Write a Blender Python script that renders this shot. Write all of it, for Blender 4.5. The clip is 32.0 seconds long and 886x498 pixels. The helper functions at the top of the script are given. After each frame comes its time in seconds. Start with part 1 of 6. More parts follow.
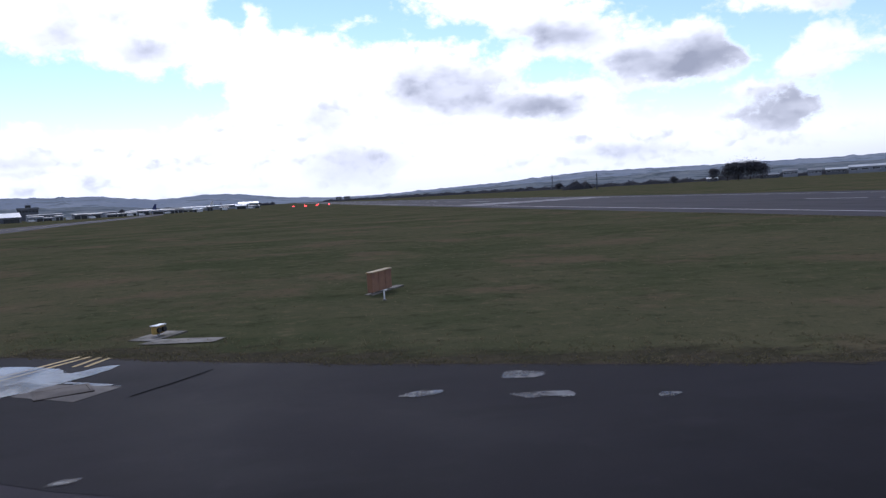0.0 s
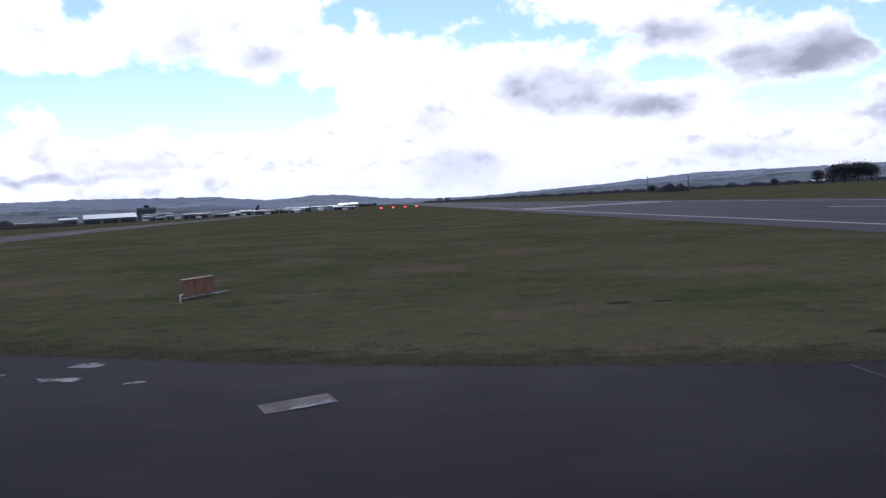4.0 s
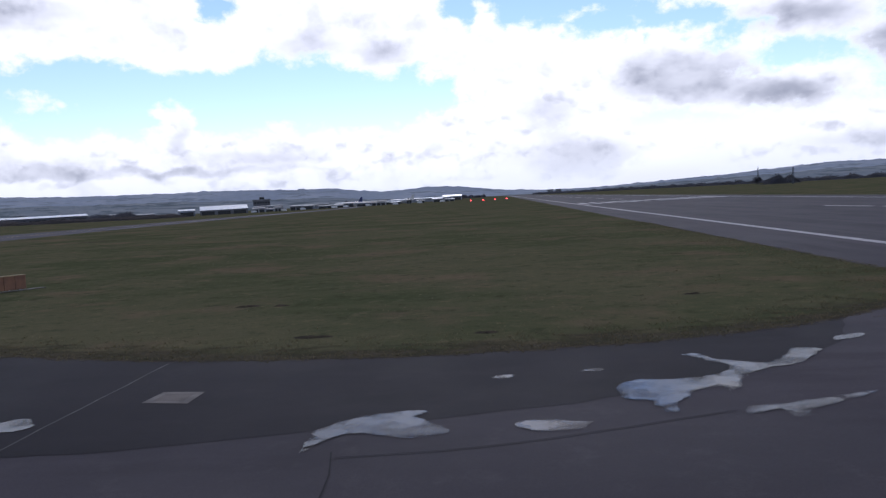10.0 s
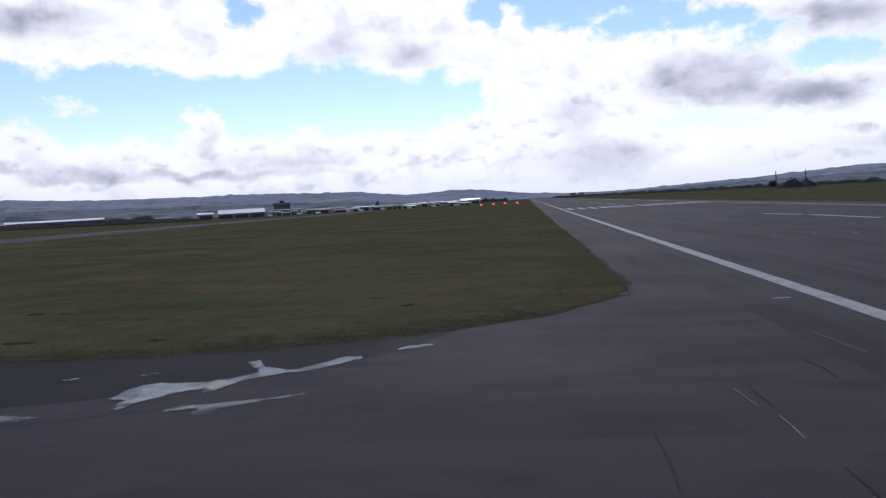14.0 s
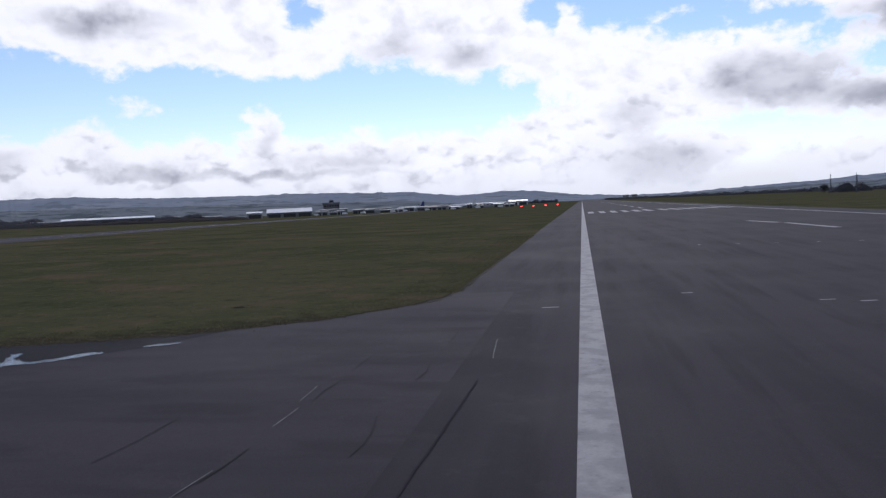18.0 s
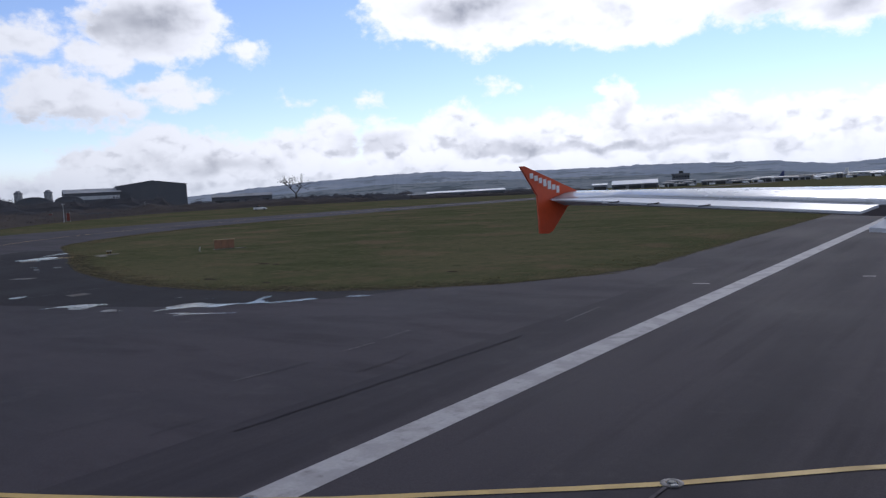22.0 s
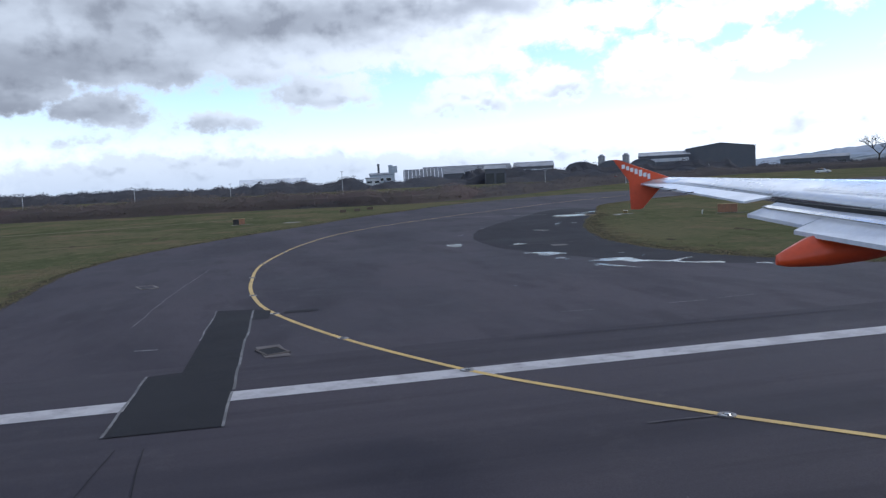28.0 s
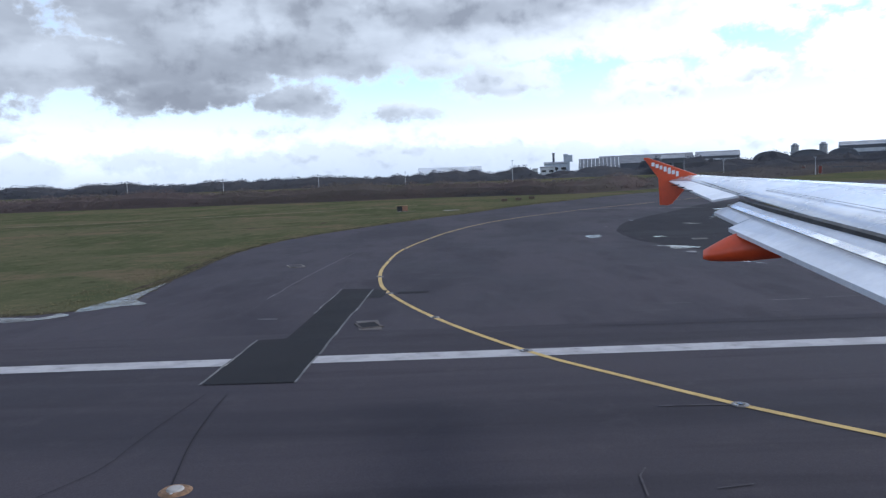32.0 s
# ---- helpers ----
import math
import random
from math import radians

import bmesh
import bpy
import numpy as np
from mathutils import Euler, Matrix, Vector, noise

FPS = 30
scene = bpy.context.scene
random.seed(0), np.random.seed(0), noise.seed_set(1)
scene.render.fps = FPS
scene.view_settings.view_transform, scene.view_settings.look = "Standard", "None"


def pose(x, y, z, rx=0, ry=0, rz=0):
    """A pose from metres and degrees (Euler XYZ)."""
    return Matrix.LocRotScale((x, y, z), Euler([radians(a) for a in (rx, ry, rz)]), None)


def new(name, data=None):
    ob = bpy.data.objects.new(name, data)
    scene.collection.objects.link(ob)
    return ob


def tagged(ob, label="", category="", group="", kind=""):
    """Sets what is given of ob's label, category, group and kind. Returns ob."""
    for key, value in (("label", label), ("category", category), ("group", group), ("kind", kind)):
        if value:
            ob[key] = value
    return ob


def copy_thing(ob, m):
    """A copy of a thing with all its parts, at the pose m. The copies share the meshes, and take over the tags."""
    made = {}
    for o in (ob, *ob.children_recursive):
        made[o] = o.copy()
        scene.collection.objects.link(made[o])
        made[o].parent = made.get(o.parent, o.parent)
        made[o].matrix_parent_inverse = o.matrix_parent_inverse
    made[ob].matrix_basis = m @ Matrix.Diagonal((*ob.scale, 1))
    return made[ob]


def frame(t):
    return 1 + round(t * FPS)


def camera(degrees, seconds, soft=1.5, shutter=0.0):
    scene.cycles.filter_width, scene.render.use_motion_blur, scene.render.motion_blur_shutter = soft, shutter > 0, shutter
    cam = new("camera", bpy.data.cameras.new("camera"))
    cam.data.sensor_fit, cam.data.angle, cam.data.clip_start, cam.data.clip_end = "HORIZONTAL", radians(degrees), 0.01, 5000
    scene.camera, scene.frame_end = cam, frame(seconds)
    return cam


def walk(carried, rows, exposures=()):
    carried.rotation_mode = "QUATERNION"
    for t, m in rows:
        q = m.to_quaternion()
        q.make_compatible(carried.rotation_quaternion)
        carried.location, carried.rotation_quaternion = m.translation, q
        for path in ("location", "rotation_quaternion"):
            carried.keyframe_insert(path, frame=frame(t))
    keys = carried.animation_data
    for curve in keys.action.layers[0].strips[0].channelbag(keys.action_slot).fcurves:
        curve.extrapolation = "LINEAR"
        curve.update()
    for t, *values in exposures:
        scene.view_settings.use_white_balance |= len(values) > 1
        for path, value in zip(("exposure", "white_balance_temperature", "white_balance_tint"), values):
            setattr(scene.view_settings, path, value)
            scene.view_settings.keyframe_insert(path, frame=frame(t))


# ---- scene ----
from mathutils import geometry

# ---------------------------------------------------------------- camera
cam = camera(60.25, 32.0, soft=1.35)
# seconds, place in metres, turn in degrees
PATH = [
    (0, -58.43, 13.74, 4.40, 85.80, 3.43, -12.32), (0.5, -56.71, 12.74, 4.40, 85.89, 3.53, -11.34), (1, -54.86, 11.83, 4.40, 86.00, 3.57, -10.11),
    (1.5, -53.14, 11.05, 4.40, 86.16, 3.50, -9.06), (2, -51.39, 10.29, 4.40, 86.27, 3.50, -8.08), (2.5, -49.58, 9.62, 4.40, 86.32, 3.42, -7.01),
    (3, -47.81, 8.87, 4.40, 86.38, 3.29, -6.09), (3.5, -46.14, 8.18, 4.40, 86.36, 3.27, -5.27), (5.5, -39.13, 5.26, 4.40, 86.31, 3.21, -1.99),
    (6, -37.38, 4.87, 4.40, 86.31, 3.21, -1.14), (6.5, -35.79, 4.59, 4.40, 86.36, 3.17, -0.32), (7, -34.04, 4.33, 4.40, 86.33, 3.20, 0.56),
    (7.5, -32.39, 4.04, 4.40, 86.30, 3.24, 1.40), (8, -30.73, 3.81, 4.40, 86.19, 3.37, 2.14), (8.5, -29.05, 3.63, 4.40, 86.07, 3.47, 2.81),
    (9, -27.32, 3.40, 4.40, 86.04, 3.50, 3.36), (9.5, -25.69, 3.18, 4.40, 86.11, 3.38, 3.83), (10, -23.90, 2.94, 4.40, 86.17, 3.27, 4.27),
    (10.5, -22.26, 2.72, 4.40, 86.24, 3.22, 4.58), (11, -20.52, 2.45, 4.40, 86.33, 3.08, 4.82), (11.5, -18.89, 2.27, 4.40, 86.37, 2.94, 5.06),
    (12, -17.25, 2.02, 4.40, 86.51, 3.07, 5.26), (12.5, -15.66, 1.76, 4.40, 86.59, 3.19, 5.48), (13, -14.00, 1.56, 4.40, 86.52, 3.42, 5.78),
    (13.5, -12.52, 1.33, 4.40, 86.54, 3.35, 6.01), (14, -11.03, 1.19, 4.40, 86.52, 3.27, 6.25), (14.5, -9.61, 1.02, 4.40, 86.50, 3.21, 6.49),
    (16.5, -4.13, 0.62, 4.40, 86.46, 2.75, 7.45), (17, -2.77, 0.38, 4.40, 86.56, 2.69, 7.89), (17.5, -1.40, 0.16, 4.40, 86.66, 2.71, 8.85),
    (18, -0.06, -0.00, 4.40, 86.77, 2.73, 10.30), (18.5, 1.19, -0.23, 4.40, 86.62, 2.80, 12.03), (19, 2.39, -0.45, 4.40, 86.48, 2.89, 14.88),
    (19.5, 3.59, -0.69, 4.40, 86.38, 2.97, 18.41), (20, 4.81, -0.90, 4.40, 86.28, 3.20, 22.12), (20.5, 5.96, -1.05, 4.40, 86.17, 3.23, 25.63),
    (21, 7.05, -1.09, 4.40, 86.06, 3.23, 29.24), (21.5, 8.13, -1.14, 4.40, 85.90, 3.53, 32.68), (22, 9.03, -1.23, 4.40, 85.96, 3.07, 36.26),
    (22.5, 9.84, -1.23, 4.40, 85.91, 2.82, 39.66), (23, 10.70, -1.16, 4.40, 85.80, 2.59, 43.33), (23.5, 11.42, -1.02, 4.40, 85.73, 2.62, 46.76),
    (24, 12.13, -0.78, 4.40, 85.60, 2.67, 50.39), (24.5, 12.85, -0.57, 4.40, 85.52, 2.69, 53.94), (25, 13.62, -0.32, 4.40, 85.39, 3.03, 57.71),
    (25.5, 14.31, -0.07, 4.40, 85.37, 2.96, 61.12), (27.5, 16.80, 1.32, 4.40, 85.30, 2.90, 74.54), (28, 17.28, 1.70, 4.40, 85.29, 2.81, 77.73),
    (28.5, 17.71, 2.07, 4.40, 85.22, 2.99, 80.51), (29, 18.06, 2.43, 4.40, 85.22, 2.89, 83.05), (29.5, 18.36, 2.75, 4.40, 85.20, 2.78, 85.09),
    (30, 18.61, 3.06, 4.40, 85.17, 2.69, 86.89), (30.5, 18.80, 3.36, 4.40, 85.10, 2.61, 88.29), (31, 18.97, 3.70, 4.40, 85.04, 2.64, 89.53),
    (31.5, 19.10, 3.97, 4.40, 85.00, 2.58, 90.38), (32, 19.26, 4.22, 4.40, 85.03, 2.22, 91.00),
]
walk(cam, [(t, pose(*p)) for t, *p in PATH], [(0, 0.0, 5720, 17), (6, -0.08, 5760, 18), (12, -0.2, 5850, 17), (18, -0.32, 6000, 16), (22, -0.2, 6000, 14), (25, 0.1, 5900, 12), (28, 0.5, 5750, 9), (32, 0.62, 5750, 8)])

# ---------------------------------------------------------------- world and sun
SUN_AZ, SUN_EL = 4.0, 37.0      # degrees left of +Y, above the horizon


class Nodes:
    """Short hand for node trees."""

    def __init__(self, tree):
        self.t = tree
        tree.nodes.clear()

    def node(self, kind, **kw):
        n = self.t.nodes.new(kind)
        for k, v in kw.items():
            setattr(n, k, v)
        return n

    def put(self, sock, v):
        if isinstance(v, bpy.types.NodeSocket):
            self.t.links.new(v, sock)
        elif v is not None:
            sock.default_value = v

    def math(self, op, a, b=None, c=None, clamp=False):
        n = self.node("ShaderNodeMath", operation=op, use_clamp=clamp)
        for s, v in zip(n.inputs, (a, b, c)):
            self.put(s, v)
        return n.outputs[0]

    def vec(self, op, a, b=None):
        n = self.node("ShaderNodeVectorMath", operation=op)
        self.put(n.inputs[0], a)
        self.put(n.inputs[1], b)
        return n.outputs["Value"] if op in ("DOT_PRODUCT", "LENGTH") else n.outputs[0]

    def noise(self, vec, scale, detail=4, rough=0.55, lac=2.0, dist=0.0):
        n = self.node("ShaderNodeTexNoise")
        self.put(n.inputs["Vector"], vec)
        for k, v in (("Scale", scale), ("Detail", detail), ("Roughness", rough), ("Lacunarity", lac), ("Distortion", dist)):
            n.inputs[k].default_value = v
        return n.outputs[0]

    def band(self, v, lo, hi, a=0.0, b=1.0, smooth=True):
        n = self.node("ShaderNodeMapRange", interpolation_type="SMOOTHSTEP" if smooth else "LINEAR")
        self.put(n.inputs["Value"], v)
        for k, x in (("From Min", lo), ("From Max", hi), ("To Min", a), ("To Max", b)):
            self.put(n.inputs[k], x)
        return n.outputs[0]

    def mix(self, f, a, b, blend="MIX"):
        n = self.node("ShaderNodeMix", data_type="RGBA", blend_type=blend)
        self.put(n.inputs[0], f)
        self.put(n.inputs[6], a if not isinstance(a, tuple) else (*a, 1)[:4])
        self.put(n.inputs[7], b if not isinstance(b, tuple) else (*b, 1)[:4])
        return n.outputs[2]


# cloud banks as ovals: azimuth left of +Y and elevation of the middle, half width, half height, in degrees
DECK = ((33, 14.4, 9.2, 4.4), (22, 13.6, 8, 4.1), (14.5, 14.2, 5, 4.0), (8, 12.7, 6, 3.6), (2, 11.1, 6, 2.5), (-5, 6.5, 8, 6.4), (-14, 7.6, 6.5, 3.3), (-20.5, 5.9, 6, 2.2), (-21.5, 11.0, 6, 2.2),
        (-29.5, 8.7, 5.6, 2.4), (-18, 14.2, 8, 2.4), (-35.5, 4.7, 4, 2.1), (-27, 1.8, 15, 2.3), (-37.5, 12.4, 5, 2.4), (-39, 7.5, 3.5, 2.0), (-25, 4.6, 3.5, 1.5))
LOW = ((2, 3.6, 6, 3.7), (8, 2.4, 7, 3.0), (15, 2.4, 6.5, 3.5), (21.5, 2.4, 5.5, 3.3), (23.2, 6.0, 1.25, 1.9), (23.3, 4.6, 1.9, 1.9), (29, 2.3, 5.5, 3.6), (35, 3.0, 4.0, 3.7), (39.5, 2.4, 4.4, 3.5), (44.2, 4.4, 2.4, 2.2), (47.5, 1.8, 5, 3.4),
       (52.5, 2.0, 4, 3.5), (57, 2.8, 4, 3.4), (62, 1.2, 5, 2.2), (69, 0.8, 7, 2.3), (78, 0.4, 9, 2.2), (61, 3.6, 2.5, 1.2), (31.8, 7.9, 1.1, 0.55))
LEFT = ((55.8, 12.8, 5.2, 3.1), (50.0, 10.9, 1.6, 0.7), (55.1, 8.1, 2.8, 1.15), (61.8, 7.8, 4.4, 2.1), (59.5, 10.6, 3.0, 1.4), (69.6, 7.3, 3.2, 1.5), (75.8, 6.1, 3.8, 2.1), (74, 10.3, 9, 2.6), (65, 11.6, 4.5, 1.6), (79, 13.4, 12, 2.8), (58.4, 7.0, 1.6, 1.2),
        (46.5, 7.4, 0.9, 0.4), (41.5, 7.2, 0.9, 0.5))
FAR = ((96, 11.8, 24, 4.2), (112, 8.2, 11, 3.3), (93.8, 5.2, 4.2, 1.2), (101, 6.2, 4.5, 1.9), (86.5, 7.2, 5, 1.6), (104, 4.4, 3, 0.9), (112, 2.2, 6, 1.0), (123, 5.0, 4, 2.2), (122, 1.8, 6, 1.4), (98, 1.6, 12, 2.0), (128, 10, 12, 5.0), (85, 1.6, 8, 1.4))
GAPS = ((-41.5, 5.7, 2.2, 1.6), (-36.5, 9.8, 1.7, 1.0), (-30.4, 5.4, 2.4, 0.7), (116.3, 6.2, 1.5, 0.7), (87.0, 4.6, 2.2, 0.7), (-3.6, 13.9, 3.2, 1.9), (2.3, 13.3, 1.1, 1.1), (-8.6, 11.7, 2.2, 0.8), (-16.6, 10.2, 1.1, 0.6), (-20.8, 8.4, 2.1, 0.6), (-30, 5.1, 3.2, 0.7), (-35.2, 9.3, 1.5, 2.0), (-28.4, 12.0, 2.5, 0.5), (-13.3, 4.9, 2.4, 0.3), (19.8, 14.2, 0.9, 0.7),
        (62.2, 13.5, 1.3, 0.6), (68.3, 9.0, 1.8, 0.8), (77.5, 4.4, 5, 0.7), (110, 4.6, 8, 0.5), (117, 6.0, 1.6, 0.5), (45.5, 10.2, 3.4, 3.2), (14, 7.5, 8, 0.9), (88, 4.6, 2.0, 0.6))
# shaded undersides: azimuth, elevation, half width, half height, depth of the shade
SHADE_SUN = ((-29.7, 8.0, 3.6, 1.5, 0.9), (-38.4, 5.4, 2.2, 1.0, 0.9), (-37.9, 3.3, 3.2, 0.9, 0.8), (-41.6, 10.4, 2.5, 1.2, 0.8), (-34.0, 9.0, 2.5, 1.0, 0.6), (-6.0, 2.2, 3.2, 1.4, 0.35), (-13.5, 7.5, 3.6, 1.4, 0.95), (-19.9, 5.9, 2.9, 0.9, 0.95), (-21, 10.8, 3.6, 1.0, 0.9), (-29.3, 8.4, 5.2, 1.2, 1.0), (-35.5, 4.6, 3.2, 1.2, 0.8), (-4.0, 5.8, 1.6, 1.3, 0.55), (-14.9, 3.3, 1.6, 0.5, 0.5), (-25.2, 2.2, 3.5, 0.6, 0.55), (-5, 2.6, 4.5, 1.4, 0.30),
             (33.5, 13.3, 3.8, 0.9, 0.75), (13.7, 11.3, 2.3, 0.8, 0.5), (8.1, 10.8, 1.7, 0.8, 0.5), (16.8, 3.8, 3.2, 0.6, 0.5), (23, 2.9, 8, 0.28, 0.6), (32.3, 3.4, 2.5, 0.5, 0.5), (22.9, 5.0, 0.8, 1.1, 0.5), (41.6, 4.1, 2.2, 0.7, 0.45), (52.4, 3.0, 3.0, 0.6, 0.5))
SHADE_AWAY = ((56.6, 12.6, 3.0, 1.2, 0.8), (58.2, 12.8, 2.2, 1.3, 0.5), (77, 12.9, 8, 1.1, 0.9), (67.4, 6.1, 2.4, 0.6, 0.7), (75.3, 5.4, 2.5, 0.6, 0.7), (63, 6.4, 4, 0.5, 0.4), (110, 7.4, 9, 2.4, 0.95), (113, 11.6, 8, 2.4, 0.7), (91, 12.0, 11, 1.7, 0.9), (102, 9.6, 6, 1.6, 0.7), (108, 13.6, 12, 1.6, 0.7),
              (94, 4.9, 3.4, 0.6, 0.6), (117, 6.3, 8, 1.4, 0.9), (100, 8.6, 8, 1.4, 0.6), (101, 6.5, 5, 0.9, 0.45), (109, 5.9, 7, 0.9, 0.9), (92, 7.6, 5, 1.0, 0.6), (121, 10, 7, 3.0, 0.7), (86, 6.6, 4, 0.5, 0.35), (103.5, 4.6, 2.5, 0.4, 0.5), (122, 3.4, 3, 0.6, 0.4))


def make_world():
    w = bpy.data.worlds.new("sky")
    scene.world = w
    w.use_nodes = True
    k = Nodes(w.node_tree)
    ray = k.vec("NORMALIZE", k.node("ShaderNodeTexCoord").outputs["Generated"])
    s = k.node("ShaderNodeSeparateXYZ")
    k.put(s.inputs[0], ray)
    az = k.math("DEGREES", k.math("ARCTAN2", k.math("MULTIPLY", s.outputs[0], -1.0), s.outputs[1]))
    el = k.math("DEGREES", k.math("ARCSINE", s.outputs[2]))
    both = k.node("ShaderNodeCombineXYZ")
    k.put(both.inputs[0], az)
    k.put(both.inputs[1], el)
    place = both.outputs[0]

    def wander(scale, amount, detail):
        """Push the place about by a soft noise, in degrees."""
        n = k.node("ShaderNodeTexNoise")
        k.put(n.inputs["Vector"], k.vec("MULTIPLY", place, (1.0, 1.5, 0)))
        n.inputs["Scale"].default_value, n.inputs["Detail"].default_value = scale, detail
        return k.vec("MULTIPLY", k.vec("SUBTRACT", n.outputs["Color"], (0.5, 0.5, 0.5)), (amount * 1.5, amount, 0))

    astray = k.vec("ADD", place, wander(0.30, 2.2, 5))

    def billow(at, detail=3.5, size=0.50):
        """Rounded heaps, as on the tops of fair-weather cloud: 0 in the creases, 1 on the heaps."""
        v = k.node("ShaderNodeTexVoronoi", feature="SMOOTH_F1", normalize=True)
        k.put(v.inputs["Vector"], k.vec("MULTIPLY", at, (1.0, 1.45, 0)))
        for name, value in (("Scale", size), ("Detail", detail), ("Roughness", 0.52), ("Lacunarity", 2.2), ("Smoothness", 0.25)):
            v.inputs[name].default_value = value
        return k.band(v.outputs[0], 0.10, 0.55, 1.0, 0.0, False)

    def ovals(rows, at):
        """Distance inside the nearest of the ovals, in degrees."""
        out = None
        for a, e, wide, high in rows:
            q = k.vec("MULTIPLY", k.vec("SUBTRACT", at, (a, e, 0)), (1 / wide, 1 / high, 0))
            d = k.math("MULTIPLY_ADD", k.vec("LENGTH", q), -high, high)
            out = d if out is None else k.math("MAXIMUM", out, d)
        return out

    heaps = billow(k.vec("ADD", place, wander(0.9, 0.7, 3)))
    inside = ovals(DECK + LOW + LEFT + FAR, astray)
    inside = k.math("MINIMUM", inside, k.math("MULTIPLY", ovals(GAPS, astray), -1.0))
    # broken cloud over the rest of the sky, overhead and behind
    fields = k.math("MULTIPLY", k.math("SUBTRACT", k.noise(place, 0.09, 6, 0.55), 0.44), 14.0)
    ahead = k.math("MULTIPLY", k.band(az, -50, -43), k.band(az, 140, 132))
    seen = k.math("MULTIPLY", ahead, k.band(el, 20, 15))
    inside = k.math("ADD", k.math("MULTIPLY", inside, seen), k.math("MULTIPLY", fields, k.math("SUBTRACT", 1.0, seen)))
    rough = k.math("MULTIPLY_ADD", k.noise(place, 1.9, 6, 0.6), 0.7, -0.35)
    here = k.math("ADD", k.math("MULTIPLY_ADD", heaps, 1.3, -0.75), k.math("ADD", inside, rough))
    mask = k.band(here, -0.28, 0.62)
    sky = k.node("ShaderNodeTexSky", sky_type="NISHITA", sun_disc=False, sun_elevation=radians(SUN_EL), sun_rotation=radians(-SUN_AZ),
                air_density=1.0, dust_density=0.0, ozone_density=3.0)
    blue = k.mix(1.0, sky.outputs[0], (0.168, 0.150, 0.156), "MULTIPLY")
    toward = k.vec("DOT_PRODUCT", ray, tuple(Matrix.Rotation(radians(SUN_AZ), 3, "Z") @ Vector((0, math.cos(radians(SUN_EL)), math.sin(radians(SUN_EL))))))
    near = k.band(toward, 0.05, 0.90)
    # shade under each heap, and under the heavy clouds
    bent = k.vec("ADD", place, wander(0.9, 0.7, 3))
    lower = k.math("SUBTRACT", billow(k.vec("ADD", bent, (-0.15, 0.50, 0)), 1.8, 0.40), billow(bent, 1.8, 0.40))
    relief = k.math("MULTIPLY", k.band(lower, -0.02, 0.50, 0.0, 0.72), k.band(el, 5.5, 9.5, 1.0, 0.40))
    relief = k.math("MULTIPLY", relief, k.band(here, 0.1, 1.3))
    stray = k.vec("ADD", k.vec("ADD", place, wander(0.36, 2.4, 3)), wander(1.2, 0.3, 3))
    heavy = k.math("ADD", 0.0, 0.0)
    for a, e, wide, high, v in SHADE_SUN + SHADE_AWAY:
        q = k.vec("MULTIPLY", k.vec("SUBTRACT", stray, (a, e, 0)), (1 / wide, 1 / high, 0))
        heavy = k.math("SUBTRACT", k.math("ADD", heavy, (m := k.band(k.vec("LENGTH", q), 1.8, 0.2, 0.0, v * 0.9))), k.math("MULTIPLY", heavy, m))
    heavy = k.math("MULTIPLY", heavy, k.math("MULTIPLY", k.band(here, -0.1, 0.8), k.band(k.noise(k.vec("MULTIPLY", place, (0.55, 1.2, 0)), 0.24, 4, 0.5), 0.32, 0.60, 0.50, 1.0)))
    relief = k.math("MULTIPLY", relief, k.math("SUBTRACT", 1.0, k.math("MULTIPLY", heavy, 1.0)))
    soft = k.math("MULTIPLY", k.band(k.noise(place, 0.42, 4, 0.5), 0.45, 0.70, 0.0, 0.30), k.band(here, 0.5, 2.5))
    gloom = k.math("ADD", heavy, k.math("ADD", soft, k.math("MULTIPLY", relief, k.band(toward, 0.97, 0.45, 0.65, 0.8))), clamp=True)
    white = k.mix(near, (0.59, 0.615, 0.655), (1.25, 1.25, 1.26))
    cloud = k.mix(gloom, white, k.mix(near, (0.215, 0.225, 0.255), (0.40, 0.42, 0.48)))
    # overhead the flat grey bases show
    cloud = k.mix(k.band(el, 17.0, 45.0), cloud, (0.40, 0.42, 0.46))
    haze = k.band(el, 0.0, 4.2, 0.72, 0.0)
    col = k.mix(haze, blue, k.mix(near, (0.42, 0.50, 0.66), (0.80, 0.88, 1.00)))
    col = k.mix(mask, col, cloud)
    col = k.mix(k.band(el, 0.0, 3.6, 0.75, 0.0), col, k.mix(near, (0.42, 0.47, 0.56), (0.95, 0.98, 1.02)))
    bg = k.node("ShaderNodeBackground")
    k.put(bg.inputs[0], col)
    bg.inputs[1].default_value = 1.0
    k.t.links.new(bg.outputs[0], k.node("ShaderNodeOutputWorld").inputs[0])


make_world()
sun = new("sun", bpy.data.lights.new("sun", "SUN"))
sun.data.energy, sun.data.angle, sun.data.color = 1.5, radians(12), (1.0, 0.95, 0.88)
sun.matrix_world = Matrix.Rotation(radians(SUN_AZ), 4, "Z") @ pose(0, 0, 60, SUN_EL - 90, 0, 0)

# ---------------------------------------------------------------- materials


